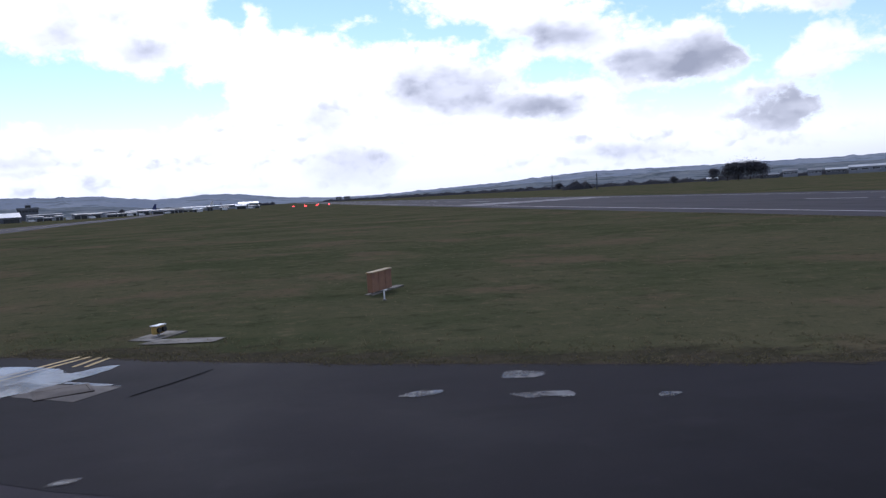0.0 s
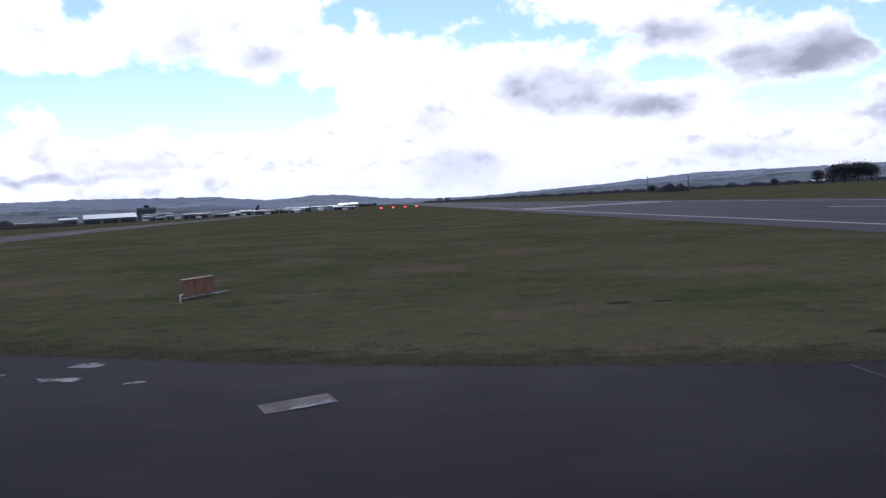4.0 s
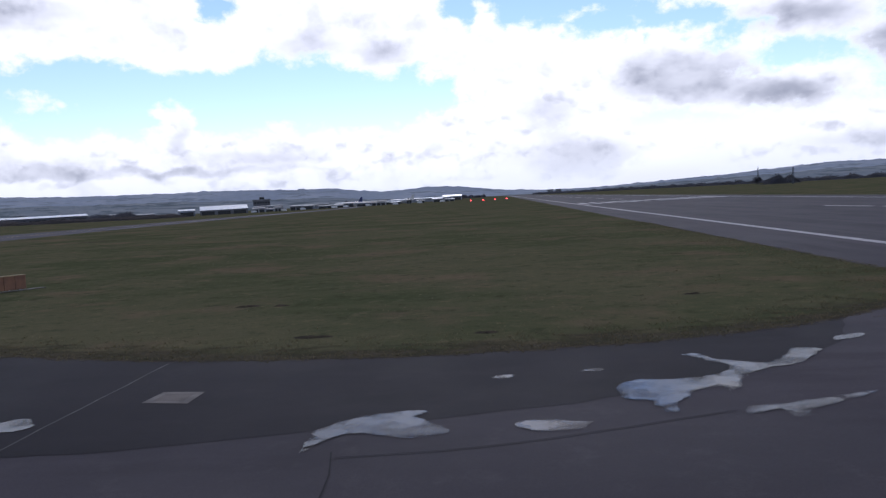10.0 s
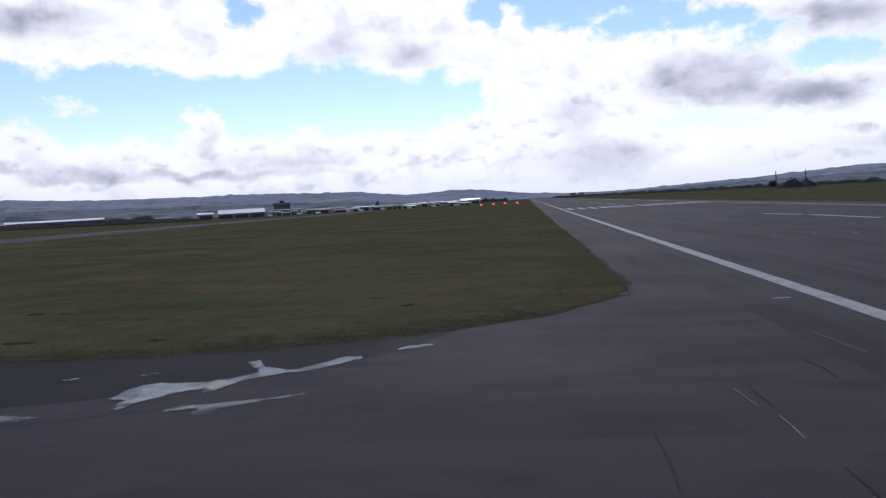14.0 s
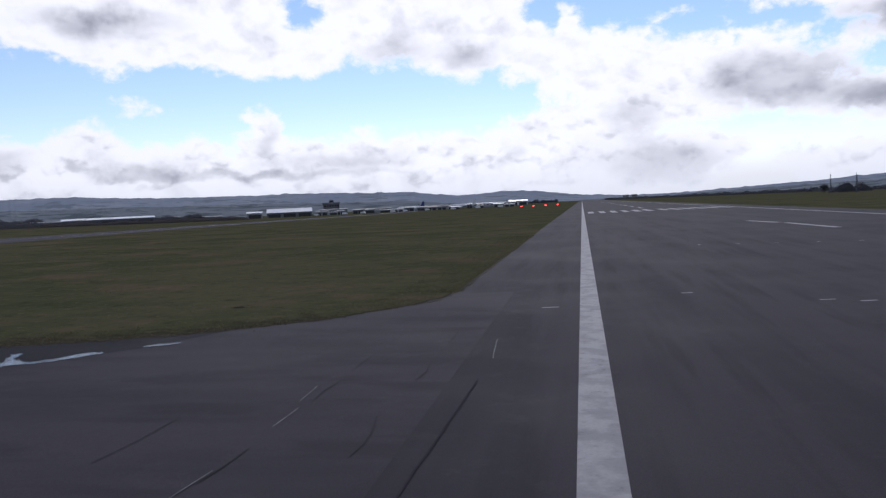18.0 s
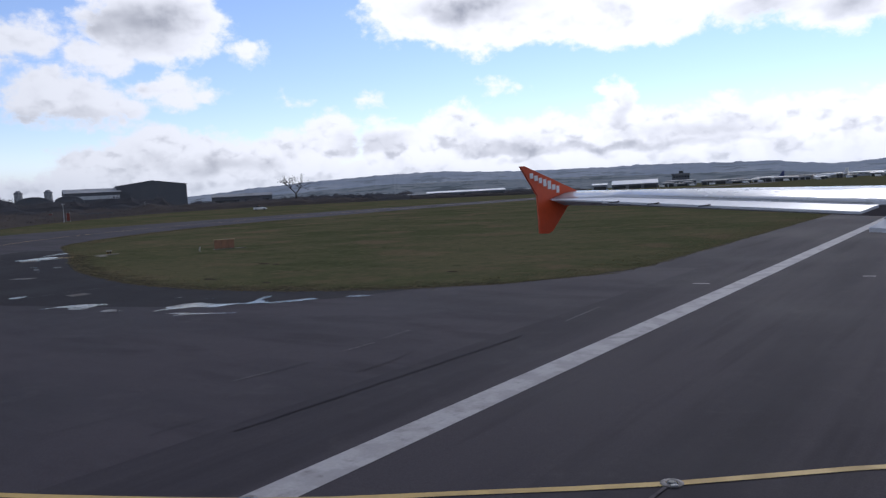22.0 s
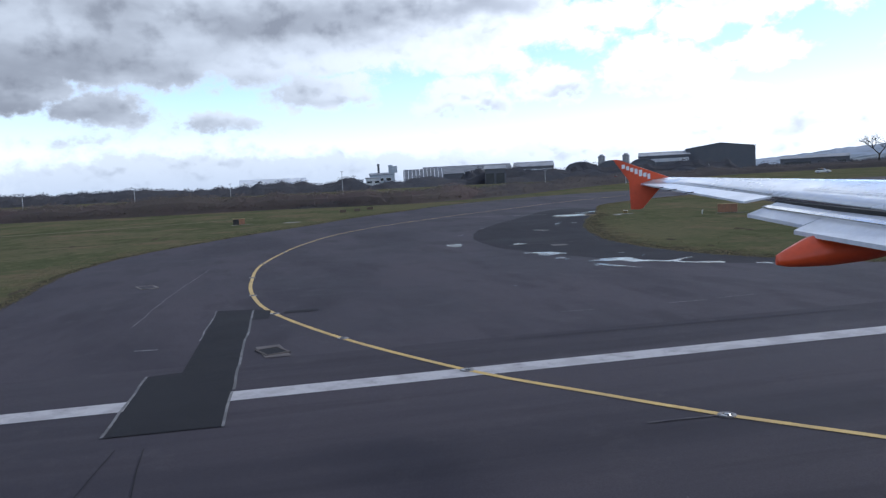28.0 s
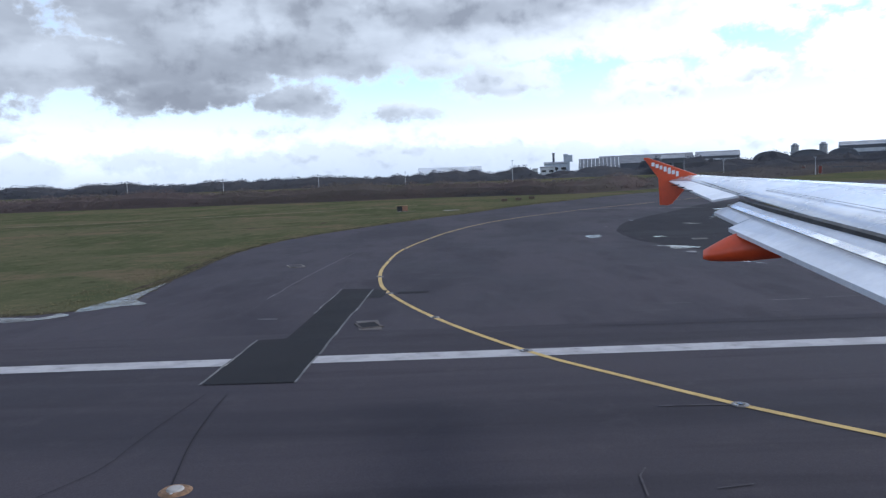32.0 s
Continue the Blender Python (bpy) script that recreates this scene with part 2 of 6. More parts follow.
def material(name, base, rough=0.7, other=None, scale=1.0, grain=30.0, bump=0.0, metal=0.0, spots=None, island=False, spec=0.5, mottled=(0.42, 0.60), thin=False):
    """A surface with two scales of variation: broad mottling between base and other, and a fine grain."""
    m = bpy.data.materials.new(name)
    m.use_nodes = True
    k = Nodes(m.node_tree)
    at = k.node("ShaderNodeTexCoord").outputs["Object"]
    other = other or tuple(c * 0.78 for c in base)
    broad = k.band(k.noise(at, scale, 5, 0.6), *mottled)
    fine = k.noise(at, grain, 3, 0.6)
    col = k.mix(broad, base, other)
    if spots:
        colour, size, lo, hi = spots
        col = k.mix(k.band(k.noise(at, size, 6, 0.65), lo, hi), col, colour)
    col = k.mix(k.band(fine, 0.3, 0.7, 0.0, 0.35, False), col, tuple(c * 0.62 for c in base))
    if island:
        info = k.node("ShaderNodeNewGeometry").outputs["Random Per Island"]
        col = k.mix(k.math("MULTIPLY", info, 0.6), col, tuple(min(1, c * 1.5) for c in other))
    b = k.node("ShaderNodeBsdfPrincipled")
    k.put(b.inputs["Base Color"], col)
    k.put(b.inputs["Roughness"], k.band(broad, 0, 1, max(0.02, rough - 0.06), min(1, rough + 0.06), False))
    b.inputs["Metallic"].default_value = metal
    b.inputs["Specular IOR Level"].default_value = spec
    if bump:
        n = k.node("ShaderNodeBump")
        n.inputs["Strength"].default_value, n.inputs["Distance"].default_value = bump, 0.02
        k.put(n.inputs["Height"], fine)
        k.put(b.inputs["Normal"], n.outputs[0])
    out = b.outputs[0]
    if thin:
        leaf, both = k.node("ShaderNodeBsdfTranslucent"), k.node("ShaderNodeMixShader")
        k.put(leaf.inputs[0], col)
        both.inputs[0].default_value = 0.5
        k.put(both.inputs[1], out)
        k.put(both.inputs[2], leaf.outputs[0])
        out = both.outputs[0]
    k.t.links.new(out, k.node("ShaderNodeOutputMaterial").inputs[0])
    return m


def turf(name):
    """Rough mown grass: broad patches, streaks along the mowing, straw and fine grain."""
    m = bpy.data.materials.new(name)
    m.use_nodes = True
    k = Nodes(m.node_tree)
    at = k.node("ShaderNodeTexCoord").outputs["Object"]
    turned = k.node("ShaderNodeMapping")
    k.put(turned.inputs[0], at)
    turned.inputs["Rotation"].default_value = (0, 0, radians(18))
    turned.inputs["Scale"].default_value = (0.22, 1.0, 1.0)
    streak = turned.outputs[0]
    broad = k.band(k.noise(at, 0.06, 5, 0.62), 0.40, 0.60)
    brown = k.band(k.noise(k.vec("ADD", at, (37.0, 11.0, 0.0)), 0.10, 6, 0.66), 0.50, 0.66)
    mown = k.band(k.noise(streak, 0.40, 5, 0.6), 0.42, 0.66)
    clump = k.noise(at, 0.9, 6, 0.72)
    tuft = k.noise(at, 2.6, 6, 0.74)
    fine = k.noise(at, 9.0, 4, 0.7)
    col = k.mix(broad, (0.060, 0.068, 0.036), (0.092, 0.087, 0.052))
    col = k.mix(k.math("MULTIPLY", mown, 0.45), col, (0.098, 0.092, 0.053))
    col = k.mix(k.math("MULTIPLY", brown, 0.75), col, (0.128, 0.096, 0.066))
    col = k.mix(k.band(clump, 0.54, 0.70, 0.0, 0.55), col, (0.150, 0.126, 0.078))
    col = k.mix(k.band(clump, 0.47, 0.34, 0.0, 0.60), col, (0.038, 0.044, 0.024))
    col = k.mix(k.band(tuft, 0.56, 0.72, 0.0, 0.45), col, (0.155, 0.138, 0.085))
    col = k.mix(k.band(tuft, 0.45, 0.34, 0.0, 0.40), col, (0.034, 0.040, 0.021))
    col = k.mix(k.band(fine, 0.45, 0.68, 0.0, 0.25), col, (0.036, 0.042, 0.022))
    b = k.node("ShaderNodeBsdfPrincipled")
    k.put(b.inputs["Base Color"], col)
    b.inputs["Roughness"].default_value = 0.95
    b.inputs["Specular IOR Level"].default_value = 0.0
    n = k.node("ShaderNodeBump")
    n.inputs["Strength"].default_value, n.inputs["Distance"].default_value = 0.7, 0.08
    k.put(n.inputs["Height"], k.math("ADD", tuft, k.math("MULTIPLY", fine, 0.4)))
    k.put(b.inputs["Normal"], n.outputs[0])
    k.t.links.new(b.outputs[0], k.node("ShaderNodeOutputMaterial").inputs[0])
    return m


def tarmac(name, base, dark, pale, along=(0.35, 0.05, 1.0)):
    """Worn asphalt: lanes and wheel streaks, blotches, aggregate grain."""
    m = bpy.data.materials.new(name)
    m.use_nodes = True
    k = Nodes(m.node_tree)
    at = k.node("ShaderNodeTexCoord").outputs["Object"]
    lane = k.node("ShaderNodeMapping")
    k.put(lane.inputs[0], at)
    lane.inputs["Scale"].default_value = along
    streak = k.band(k.noise(lane.outputs[0], 1.0, 5, 0.6), 0.40, 0.62)
    blotch = k.band(k.noise(at, 0.11, 6, 0.62), 0.40, 0.66)
    worn = k.band(k.noise(at, 0.8, 6, 0.7), 0.52, 0.72)
    grain = k.noise(at, 38.0, 3, 0.7)
    # thin tyre streaks along the lanes, and faint lighter seams
    thin = k.node("ShaderNodeMapping")
    k.put(thin.inputs[0], at)
    thin.inputs["Scale"].default_value = tuple(c * 3.2 for c in along)
    tyre = k.band(k.noise(thin.outputs[0], 1.0, 4, 0.55), 0.50, 0.66, 0.0, 0.55)
    col = k.mix(streak, base, dark)
    col = k.mix(tyre, col, tuple(c * 0.72 for c in dark))
    col = k.mix(k.math("MULTIPLY", blotch, 0.5), col, dark)
    col = k.mix(k.math("MULTIPLY", worn, 0.4), col, pale)
    col = k.mix(k.band(grain, 0.35, 0.65, 0.0, 0.35), col, tuple(c * 0.5 for c in dark))
    b = k.node("ShaderNodeBsdfPrincipled")
    k.put(b.inputs["Base Color"], col)
    k.put(b.inputs["Roughness"], k.band(blotch, 0, 1, 0.90, 0.80, False))
    b.inputs["Specular IOR Level"].default_value = 0.12
    n = k.node("ShaderNodeBump")
    n.inputs["Strength"].default_value, n.inputs["Distance"].default_value = 0.25, 0.012
    k.put(n.inputs["Height"], grain)
    k.put(b.inputs["Normal"], n.outputs[0])
    k.t.links.new(b.outputs[0], k.node("ShaderNodeOutputMaterial").inputs[0])
    return m


GRASS = turf("grass_turf")
ASPHALT = tarmac("asphalt_worn", (0.056, 0.0490, 0.0590), (0.036, 0.0325, 0.0410), (0.071, 0.063, 0.071), (0.05, 0.16, 1.0))
RUNWAY_TAR = tarmac("runway_asphalt", (0.0535, 0.0470, 0.0560), (0.034, 0.0310, 0.0390), (0.066, 0.058, 0.065), (0.30, 0.02, 1.0))
ASPHALT_DARK = tarmac("asphalt_dark", (0.0158, 0.0145, 0.0198), (0.0118, 0.0110, 0.0155), (0.025, 0.0225, 0.029), (0.08, 0.2, 1.0))
ASPHALT_NEW = tarmac("asphalt_patch", (0.019, 0.019, 0.022), (0.016, 0.016, 0.019), (0.027, 0.027, 0.030), (0.5, 0.5, 1.0))
WHITE_PAINT = material("white_road_paint", (0.36, 0.35, 0.36), 0.7, (0.29, 0.28, 0.29), 1.1, 14.0, 0.1, spots=((0.17, 0.16, 0.165), 2.2, 0.56, 0.76), spec=0.1)
YELLOW_PAINT = material("yellow_road_paint", (0.44, 0.30, 0.08), 0.7, (0.36, 0.25, 0.09), 1.0, 14.0, 0.1, spots=((0.20, 0.16, 0.08), 0.8, 0.60, 0.76))
# blue-grey distance haze is painted into both hill base colours
HAZED_HILL = material("hazed_hill_farmland", (0.25, 0.285, 0.345), 1.0, (0.31, 0.34, 0.39), 0.004, 0.05, spec=0.0, spots=((0.185, 0.215, 0.25), 0.008, 0.52, 0.6))
HAZED_SLOPE = material("hazed_wooded_slope", (0.185, 0.21, 0.235), 1.0, (0.235, 0.255, 0.27), 0.006, 0.05, spec=0.0, spots=((0.10, 0.12, 0.135), 0.012, 0.50, 0.58))
HEDGE_DARK = material("dark_hedge", (0.100, 0.094, 0.100), 0.95, (0.122, 0.110, 0.108), 0.08, 2.0, island=True, spec=0.0, thin=True)
PALE_BLUE_CLAD = material("pale_blue_cladding", (0.42, 0.47, 0.53), 0.6, (0.36, 0.41, 0.47), 0.2, 3.0)
BLUE_PANEL = material("blue_panel", (0.06, 0.16, 0.42), 0.5, None, 0.4, 3.0)
STONE = material("pale_weathered_stone", (0.30, 0.31, 0.32), 0.85, (0.22, 0.23, 0.24), 0.6, 6.0)
HEDGE = material("bramble_hedge", (0.160, 0.122, 0.124), 0.95, (0.135, 0.118, 0.108), 0.05, 2.0, island=True, spec=0.0, thin=True)
# woodland colour is paled and blued, painting in the haze of distance
HAZED_WOOD = material("hazed_woodland", (0.090, 0.096, 0.114), 0.95, (0.114, 0.112, 0.122), 0.05, 1.5, island=True, spec=0.0, thin=True)
BARK = material("bare_bark", (0.045, 0.038, 0.032), 0.9, None, 2.0, 20.0)
# dark cladding, its base lightened towards blue-grey for haze over the distance
HAZED_DARK_CLAD = material("hazed_dark_cladding", (0.095, 0.103, 0.122), 0.8, (0.115, 0.120, 0.135), 0.15, 3.0)
LIGHT_CLAD = material("pale_metal_cladding", (0.55, 0.57, 0.60), 0.5, (0.42, 0.44, 0.47), 0.1, 3.0)
WHITE_ROOF = material("white_sheet_roof", (0.85, 0.85, 0.86), 0.35, (0.75, 0.76, 0.78), 0.1, 3.0)
GREY_ROOF = material("grey_sheet_roof", (0.20, 0.21, 0.23), 0.6, (0.15, 0.16, 0.18), 0.1, 3.0)
GLASS_DARK = material("dark_window_glass", (0.03, 0.035, 0.04), 0.15, None, 0.5, 2.0)
WHITE_METAL = material("white_painted_metal", (0.75, 0.76, 0.77), 0.4, (0.65, 0.66, 0.68), 1.0, 12.0)
HANGAR_WALL = material("weathered_grey_cladding", (0.13, 0.14, 0.16), 0.8, (0.10, 0.105, 0.12), 0.15, 3.0)
PALE_GREY_CLAD = material("dull_pale_cladding", (0.27, 0.29, 0.33), 0.75, (0.20, 0.22, 0.26), 0.12, 3.0)
STEEL = material("galvanised_steel", (0.40, 0.41, 0.42), 0.6, None, 2.0, 20.0, metal=0.2)
ORANGE = material("orange_aircraft_paint", (0.62, 0.075, 0.018), 0.38, (0.54, 0.065, 0.018), 0.8, 10.0)
SIGN_YELLOW = material("sign_box_paint", (0.50, 0.24, 0.05), 0.6, (0.40, 0.19, 0.06), 1.5, 12.0)
CONCRETE = material("pale_concrete", (0.32, 0.30, 0.28), 0.85, (0.22, 0.21, 0.20), 0.8, 18.0, 0.2)
OLD_SLAB = material("dirty_old_concrete", (0.19, 0.175, 0.155), 0.9, (0.11, 0.10, 0.085), 0.9, 14.0, 0.2, spots=((0.07, 0.07, 0.045), 1.6, 0.52, 0.66))
BROWN_BOARD = material("sign_back_brown", (0.12, 0.085, 0.060), 0.7, (0.09, 0.065, 0.05), 1.2, 10.0)
BLACK = material("black_rubber", (0.018, 0.018, 0.02), 0.7, None, 2.0, 20.0)


def wet(name, dry=(-0.25, 0.35), rough=0.16, spec=0.55, base=(0.020, 0.020, 0.024), cover=0.92):
    """A film of water that thins out towards its margin, where the tarmac shows through."""
    m = bpy.data.materials.new(name)
    m.use_nodes = True
    k = Nodes(m.node_tree)
    b = k.node("ShaderNodeBsdfPrincipled")
    at = k.node("ShaderNodeTexCoord").outputs["Object"]
    deep = k.node("ShaderNodeAttribute", attribute_name="depth").outputs["Fac"]
    uneven = k.math("MULTIPLY_ADD", k.noise(at, 1.6, 6, 0.65), 2.0, -1.05)
    film = k.band(k.math("ADD", deep, uneven), *dry)
    film = k.math("MULTIPLY", film, k.band(deep, 0.0, 0.12, 0.0, cover))
    film = k.math("MULTIPLY", film, k.band(k.noise(at, 0.8, 5, 0.6), 0.36, 0.60, 0.45, 1.0))
    b.inputs["Base Color"].default_value = (*base, 1)
    k.put(b.inputs["Roughness"], k.band(k.noise(at, 0.9, 4, 0.6), 0.35, 0.65, rough * 0.6, rough * 1.7, False))
    b.inputs["Specular IOR Level"].default_value = spec
    b.inputs["IOR"].default_value = 1.33
    n = k.node("ShaderNodeBump")
    n.inputs["Strength"].default_value, n.inputs["Distance"].default_value = 0.06, 0.01
    k.put(n.inputs["Height"], k.noise(at, 3.0, 3))
    k.put(b.inputs["Normal"], n.outputs[0])
    both = k.node("ShaderNodeMixShader")
    k.put(both.inputs[0], film)
    k.put(both.inputs[1], k.node("ShaderNodeBsdfTransparent").outputs[0])
    k.put(both.inputs[2], b.outputs[0])
    k.t.links.new(both.outputs[0], k.node("ShaderNodeOutputMaterial").inputs[0])
    return m


WATER = wet("puddle_water")
STANDING = wet("standing_water", (-0.9, 0.0), 0.14)
DAMP = wet("damp_film", (-0.45, 0.65), 0.30, 0.55, (0.060, 0.058, 0.064), 0.8)
CRACK = material("dark_crack", (0.014, 0.014, 0.016), 1.0, None, 1.0, 10.0, spec=0.0)


def glow(name, colour, strength):
    m = bpy.data.materials.new(name)
    m.use_nodes = True
    k = Nodes(m.node_tree)
    e = k.node("ShaderNodeEmission")
    e.inputs[0].default_value, e.inputs[1].default_value = (*colour, 1), strength
    k.t.links.new(e.outputs[0], k.node("ShaderNodeOutputMaterial").inputs[0])
    return m


RED_LAMP = glow("red_lamp", (1.0, 0.05, 0.05), 9.0)

# ---------------------------------------------------------------- helpers of this scene
CELL = 10


def rise(x, y):
    """Height of the ground: level by the runway, rising gently to the west."""
    return (0.013 * min(max(0.0, -x - 40), 240) + 0.010 * min(max(0.0, -x - 100), 140)) / (1 + math.exp(min(60, (y - 420) / 110)))


def mesh_of(name, bm, mat):
    me = bpy.data.meshes.new(name)
    bm.to_mesh(me)
    bm.free()
    for m in mat if isinstance(mat, (list, tuple)) else (mat,):
        me.materials.append(m)
    return me


def part(name, bm, mat, parent, label=""):
    ob = new(name, mesh_of(name, bm, mat))
    ob.parent = parent
    return tagged(ob, label)


def thing(name, label, category, group="", kind="", at=(0, 0, 0), turn=0.0):
    ob = new(name)
    ob.matrix_world = pose(*at, 0, 0, turn)
    ob.empty_display_size = 0.3
    return tagged(ob, label, category, group, kind)


def box(bm, x0, x1, y0, y1, z0, z1, bevel=0.0):
    vs = [bm.verts.new((x, y, z)) for z in (z0, z1) for y in (y0, y1) for x in (x0, x1)]
    fs = [bm.faces.new([vs[i] for i in q]) for q in ((0, 2, 3, 1), (4, 5, 7, 6), (0, 1, 5, 4), (1, 3, 7, 5), (3, 2, 6, 7), (2, 0, 4, 6))]
    if bevel:
        es = {e for f in fs for e in f.edges}
        bmesh.ops.bevel(bm, geom=list(es), offset=bevel, segments=1, affect="EDGES")
    return bm


def boxm(*a, **k):
    return box(bmesh.new(), *a, **k)


def tube(bm, a, b, r0, r1=None, n=8):
    """A tapered rod from a to b."""
    a, b = Vector(a), Vector(b)
    r1 = r0 if r1 is None else r1
    q = (b - a).to_track_quat("Z", "Y").to_matrix()
    rings = [[bm.verts.new(p + q @ Vector((r * math.cos(i * math.tau / n), r * math.sin(i * math.tau / n), 0))) for i in range(n)] for p, r in ((a, r0), (b, r1))]
    for i in range(n):
        bm.faces.new((rings[0][i], rings[0][(i + 1) % n], rings[1][(i + 1) % n], rings[1][i]))
    bm.faces.new(rings[0][::-1])
    bm.faces.new(rings[1])
    return bm


def prism(bm, outline, y0, y1):
    """Extrude an outline in x, z along y."""
    a = [bm.verts.new((x, y0, z)) for x, z in outline]
    b = [bm.verts.new((x, y1, z)) for x, z in outline]
    n = len(a)
    for i in range(n):
        bm.faces.new((a[i], a[(i + 1) % n], b[(i + 1) % n], b[i]))
    bm.faces.new(a[::-1])
    bm.faces.new(b)
    bmesh.ops.recalc_face_normals(bm, faces=bm.faces)
    return bm


def smooth_line(pts, step=1.0, closed=False):
    """A Catmull-Rom curve through the points."""
    out, n = [], len(pts)
    for i in range(n if closed else n - 1):
        if closed:
            p0, p1, p2, p3 = (Vector(pts[(i + j) % n]) for j in (-1, 0, 1, 2))
        else:
            p0, p1, p2, p3 = (Vector(pts[min(max(i + j, 0), n - 1)]) for j in (-1, 0, 1, 2))
        m = max(1, int((p2 - p1).length / step))
        for j in range(m):
            u = j / m
            out.append(0.5 * ((2 * p1) + (p2 - p0) * u + (2 * p0 - 5 * p1 + 4 * p2 - p3) * u * u + (3 * p1 - p0 - 3 * p2 + p3) * u ** 3))
    if not closed:
        out.append(Vector(pts[-1]))
    return out


def drape(bm, off):
    """Cut a flat sheet along the ground's grid and lay it on the ground."""
    if bm.faces:
        xs, ys = [v.co.x for v in bm.verts], [v.co.y for v in bm.verts]
        for axis, lo, hi in ((0, max(min(xs), -300), min(max(xs), -30)), (1, max(min(ys), -200), min(max(ys), 700))):
            if min(xs) > -40:
                break
            c = math.ceil(lo / CELL) * CELL
            while c < hi:
                no = (1, 0, 0) if axis == 0 else (0, 1, 0)
                co = (c, 0, 0) if axis == 0 else (0, c, 0)
                bmesh.ops.bisect_plane(bm, geom=bm.verts[:] + bm.edges[:] + bm.faces[:], plane_co=co, plane_no=no)
                c += CELL
    for v in bm.verts:
        v.co.z = rise(v.co.x, v.co.y) + off
    bmesh.ops.triangulate(bm, faces=bm.faces)
    for f in bm.faces:
        if f.normal.z < 0:
            f.normal_flip()
    return bm


def sheet(outline, off):
    pts = [Vector((p[0], p[1])) for p in outline]
    n = len(pts)
    vs, _, fs, *_ = geometry.delaunay_2d_cdt(pts, [(i, (i + 1) % n) for i in range(n)], [], 1, 1e-4)
    bm = bmesh.new()
    made = [bm.verts.new((v.x, v.y, 0)) for v in vs]
    for f in fs:
        bm.faces.new([made[i] for i in f])
    return drape(bm, off)


def strip(line, width, off, dash=None):
    """A painted stripe along a line of points."""
    bm = bmesh.new()
    side = []
    for i, p in enumerate(line):
        d = (Vector(line[min(i + 1, len(line) - 1)]) - Vector(line[max(i - 1, 0)])).normalized()
        n = Vector((-d.y, d.x))
        side.append((bm.verts.new((*(Vector(p[:2]) + n * width / 2), 0)), bm.verts.new((*(Vector(p[:2]) - n * width / 2), 0))))
    for a, b in zip(side, side[1:]):
        bm.faces.new((a[0], a[1], b[1], b[0]))
    return drape(bm, off)


def ragged(pts, amount, step=0.5, seed=0, closed=True):
    """A smooth outline with small uneven wobbles."""
    return [p + Vector((noise.noise((p.x * 0.9, p.y * 0.9, seed)), noise.noise((p.x * 0.9, p.y * 0.9, seed + 7)))) * amount +
            Vector((noise.noise((p.x * 3.1, p.y * 3.1, seed)), noise.noise((p.x * 3.1, p.y * 3.1, seed + 7)))) * amount * 0.5
            + Vector((noise.noise((p.x * 8.3, p.y * 8.3, seed)), noise.noise((p.x * 8.3, p.y * 8.3, seed + 7)))) * amount * 0.3
            for p in smooth_line(pts, step, closed)]


# ---------------------------------------------------------------- ground and pavement
def make_ground():
    xs = [-4800, -3000, -1800, -1100, -700, -500, -400] + list(range(-300, 90, CELL)) + [120, 180, 300, 500, 900, 1800, 3000, 4800]
    ys = [-4800, -2500, -1200, -600, -350] + list(range(-200, 710, CELL)) + [800, 1000, 1400, 2000, 3000, 4800]
    nx = len(xs)
    me = bpy.data.meshes.new("ground")
    me.from_pydata([(x, y, rise(x, y)) for y in ys for x in xs], [], [(j * nx + i, j * nx + i + 1, j * nx + nx + i + 1, j * nx + nx + i) for j in range(len(ys) - 1) for i in range(nx - 1)])
    me.materials.append(GRASS)
    return tagged(new("ground", me), "dull green airfield grass with brown worn tufts", "grass", kind="structure")


make_ground()

ISLAND_EDGE = [(-66.6, 38.2), (-60.2, 34.7), (-55.8, 32.4), (-50.8, 30.2), (-46.2, 28.3), (-39.2, 26.2), (-34, 24.7), (-27, 24.0), (-20.8, 24.5), (-16.4, 25.8), (-12.7, 27.8), (-10.3, 29.8), (-7.8, 33.4), (-6.5, 37.5)]
TAXI_IN = [(-185, 900), (-150, 680), (-134, 480), (-128, 360), (-125, 290), (-122, 230), (-119, 180), (-116, 140), (-112, 104), (-106, 79), (-98, 62), (-87, 48.5), (-76, 42.5)]
TAXI_OUT = [(-6.5, -30), (-8.3, -20), (-8.7, -13), (-10.7, -9.4), (-14, -9.8), (-20.5, -10.5), (-36, -11.5), (-47, -9.6), (-61, -3.2), (-68, 0.5), (-76, 5.5), (-90, 13), (-105, 24), (-119, 38), (-130, 57), (-135, 79), (-138, 106), (-139, 145), (-139, 190), (-141, 240), (-144, 300), (-147, 360), (-154, 480), (-173, 680), (-204, 900)]


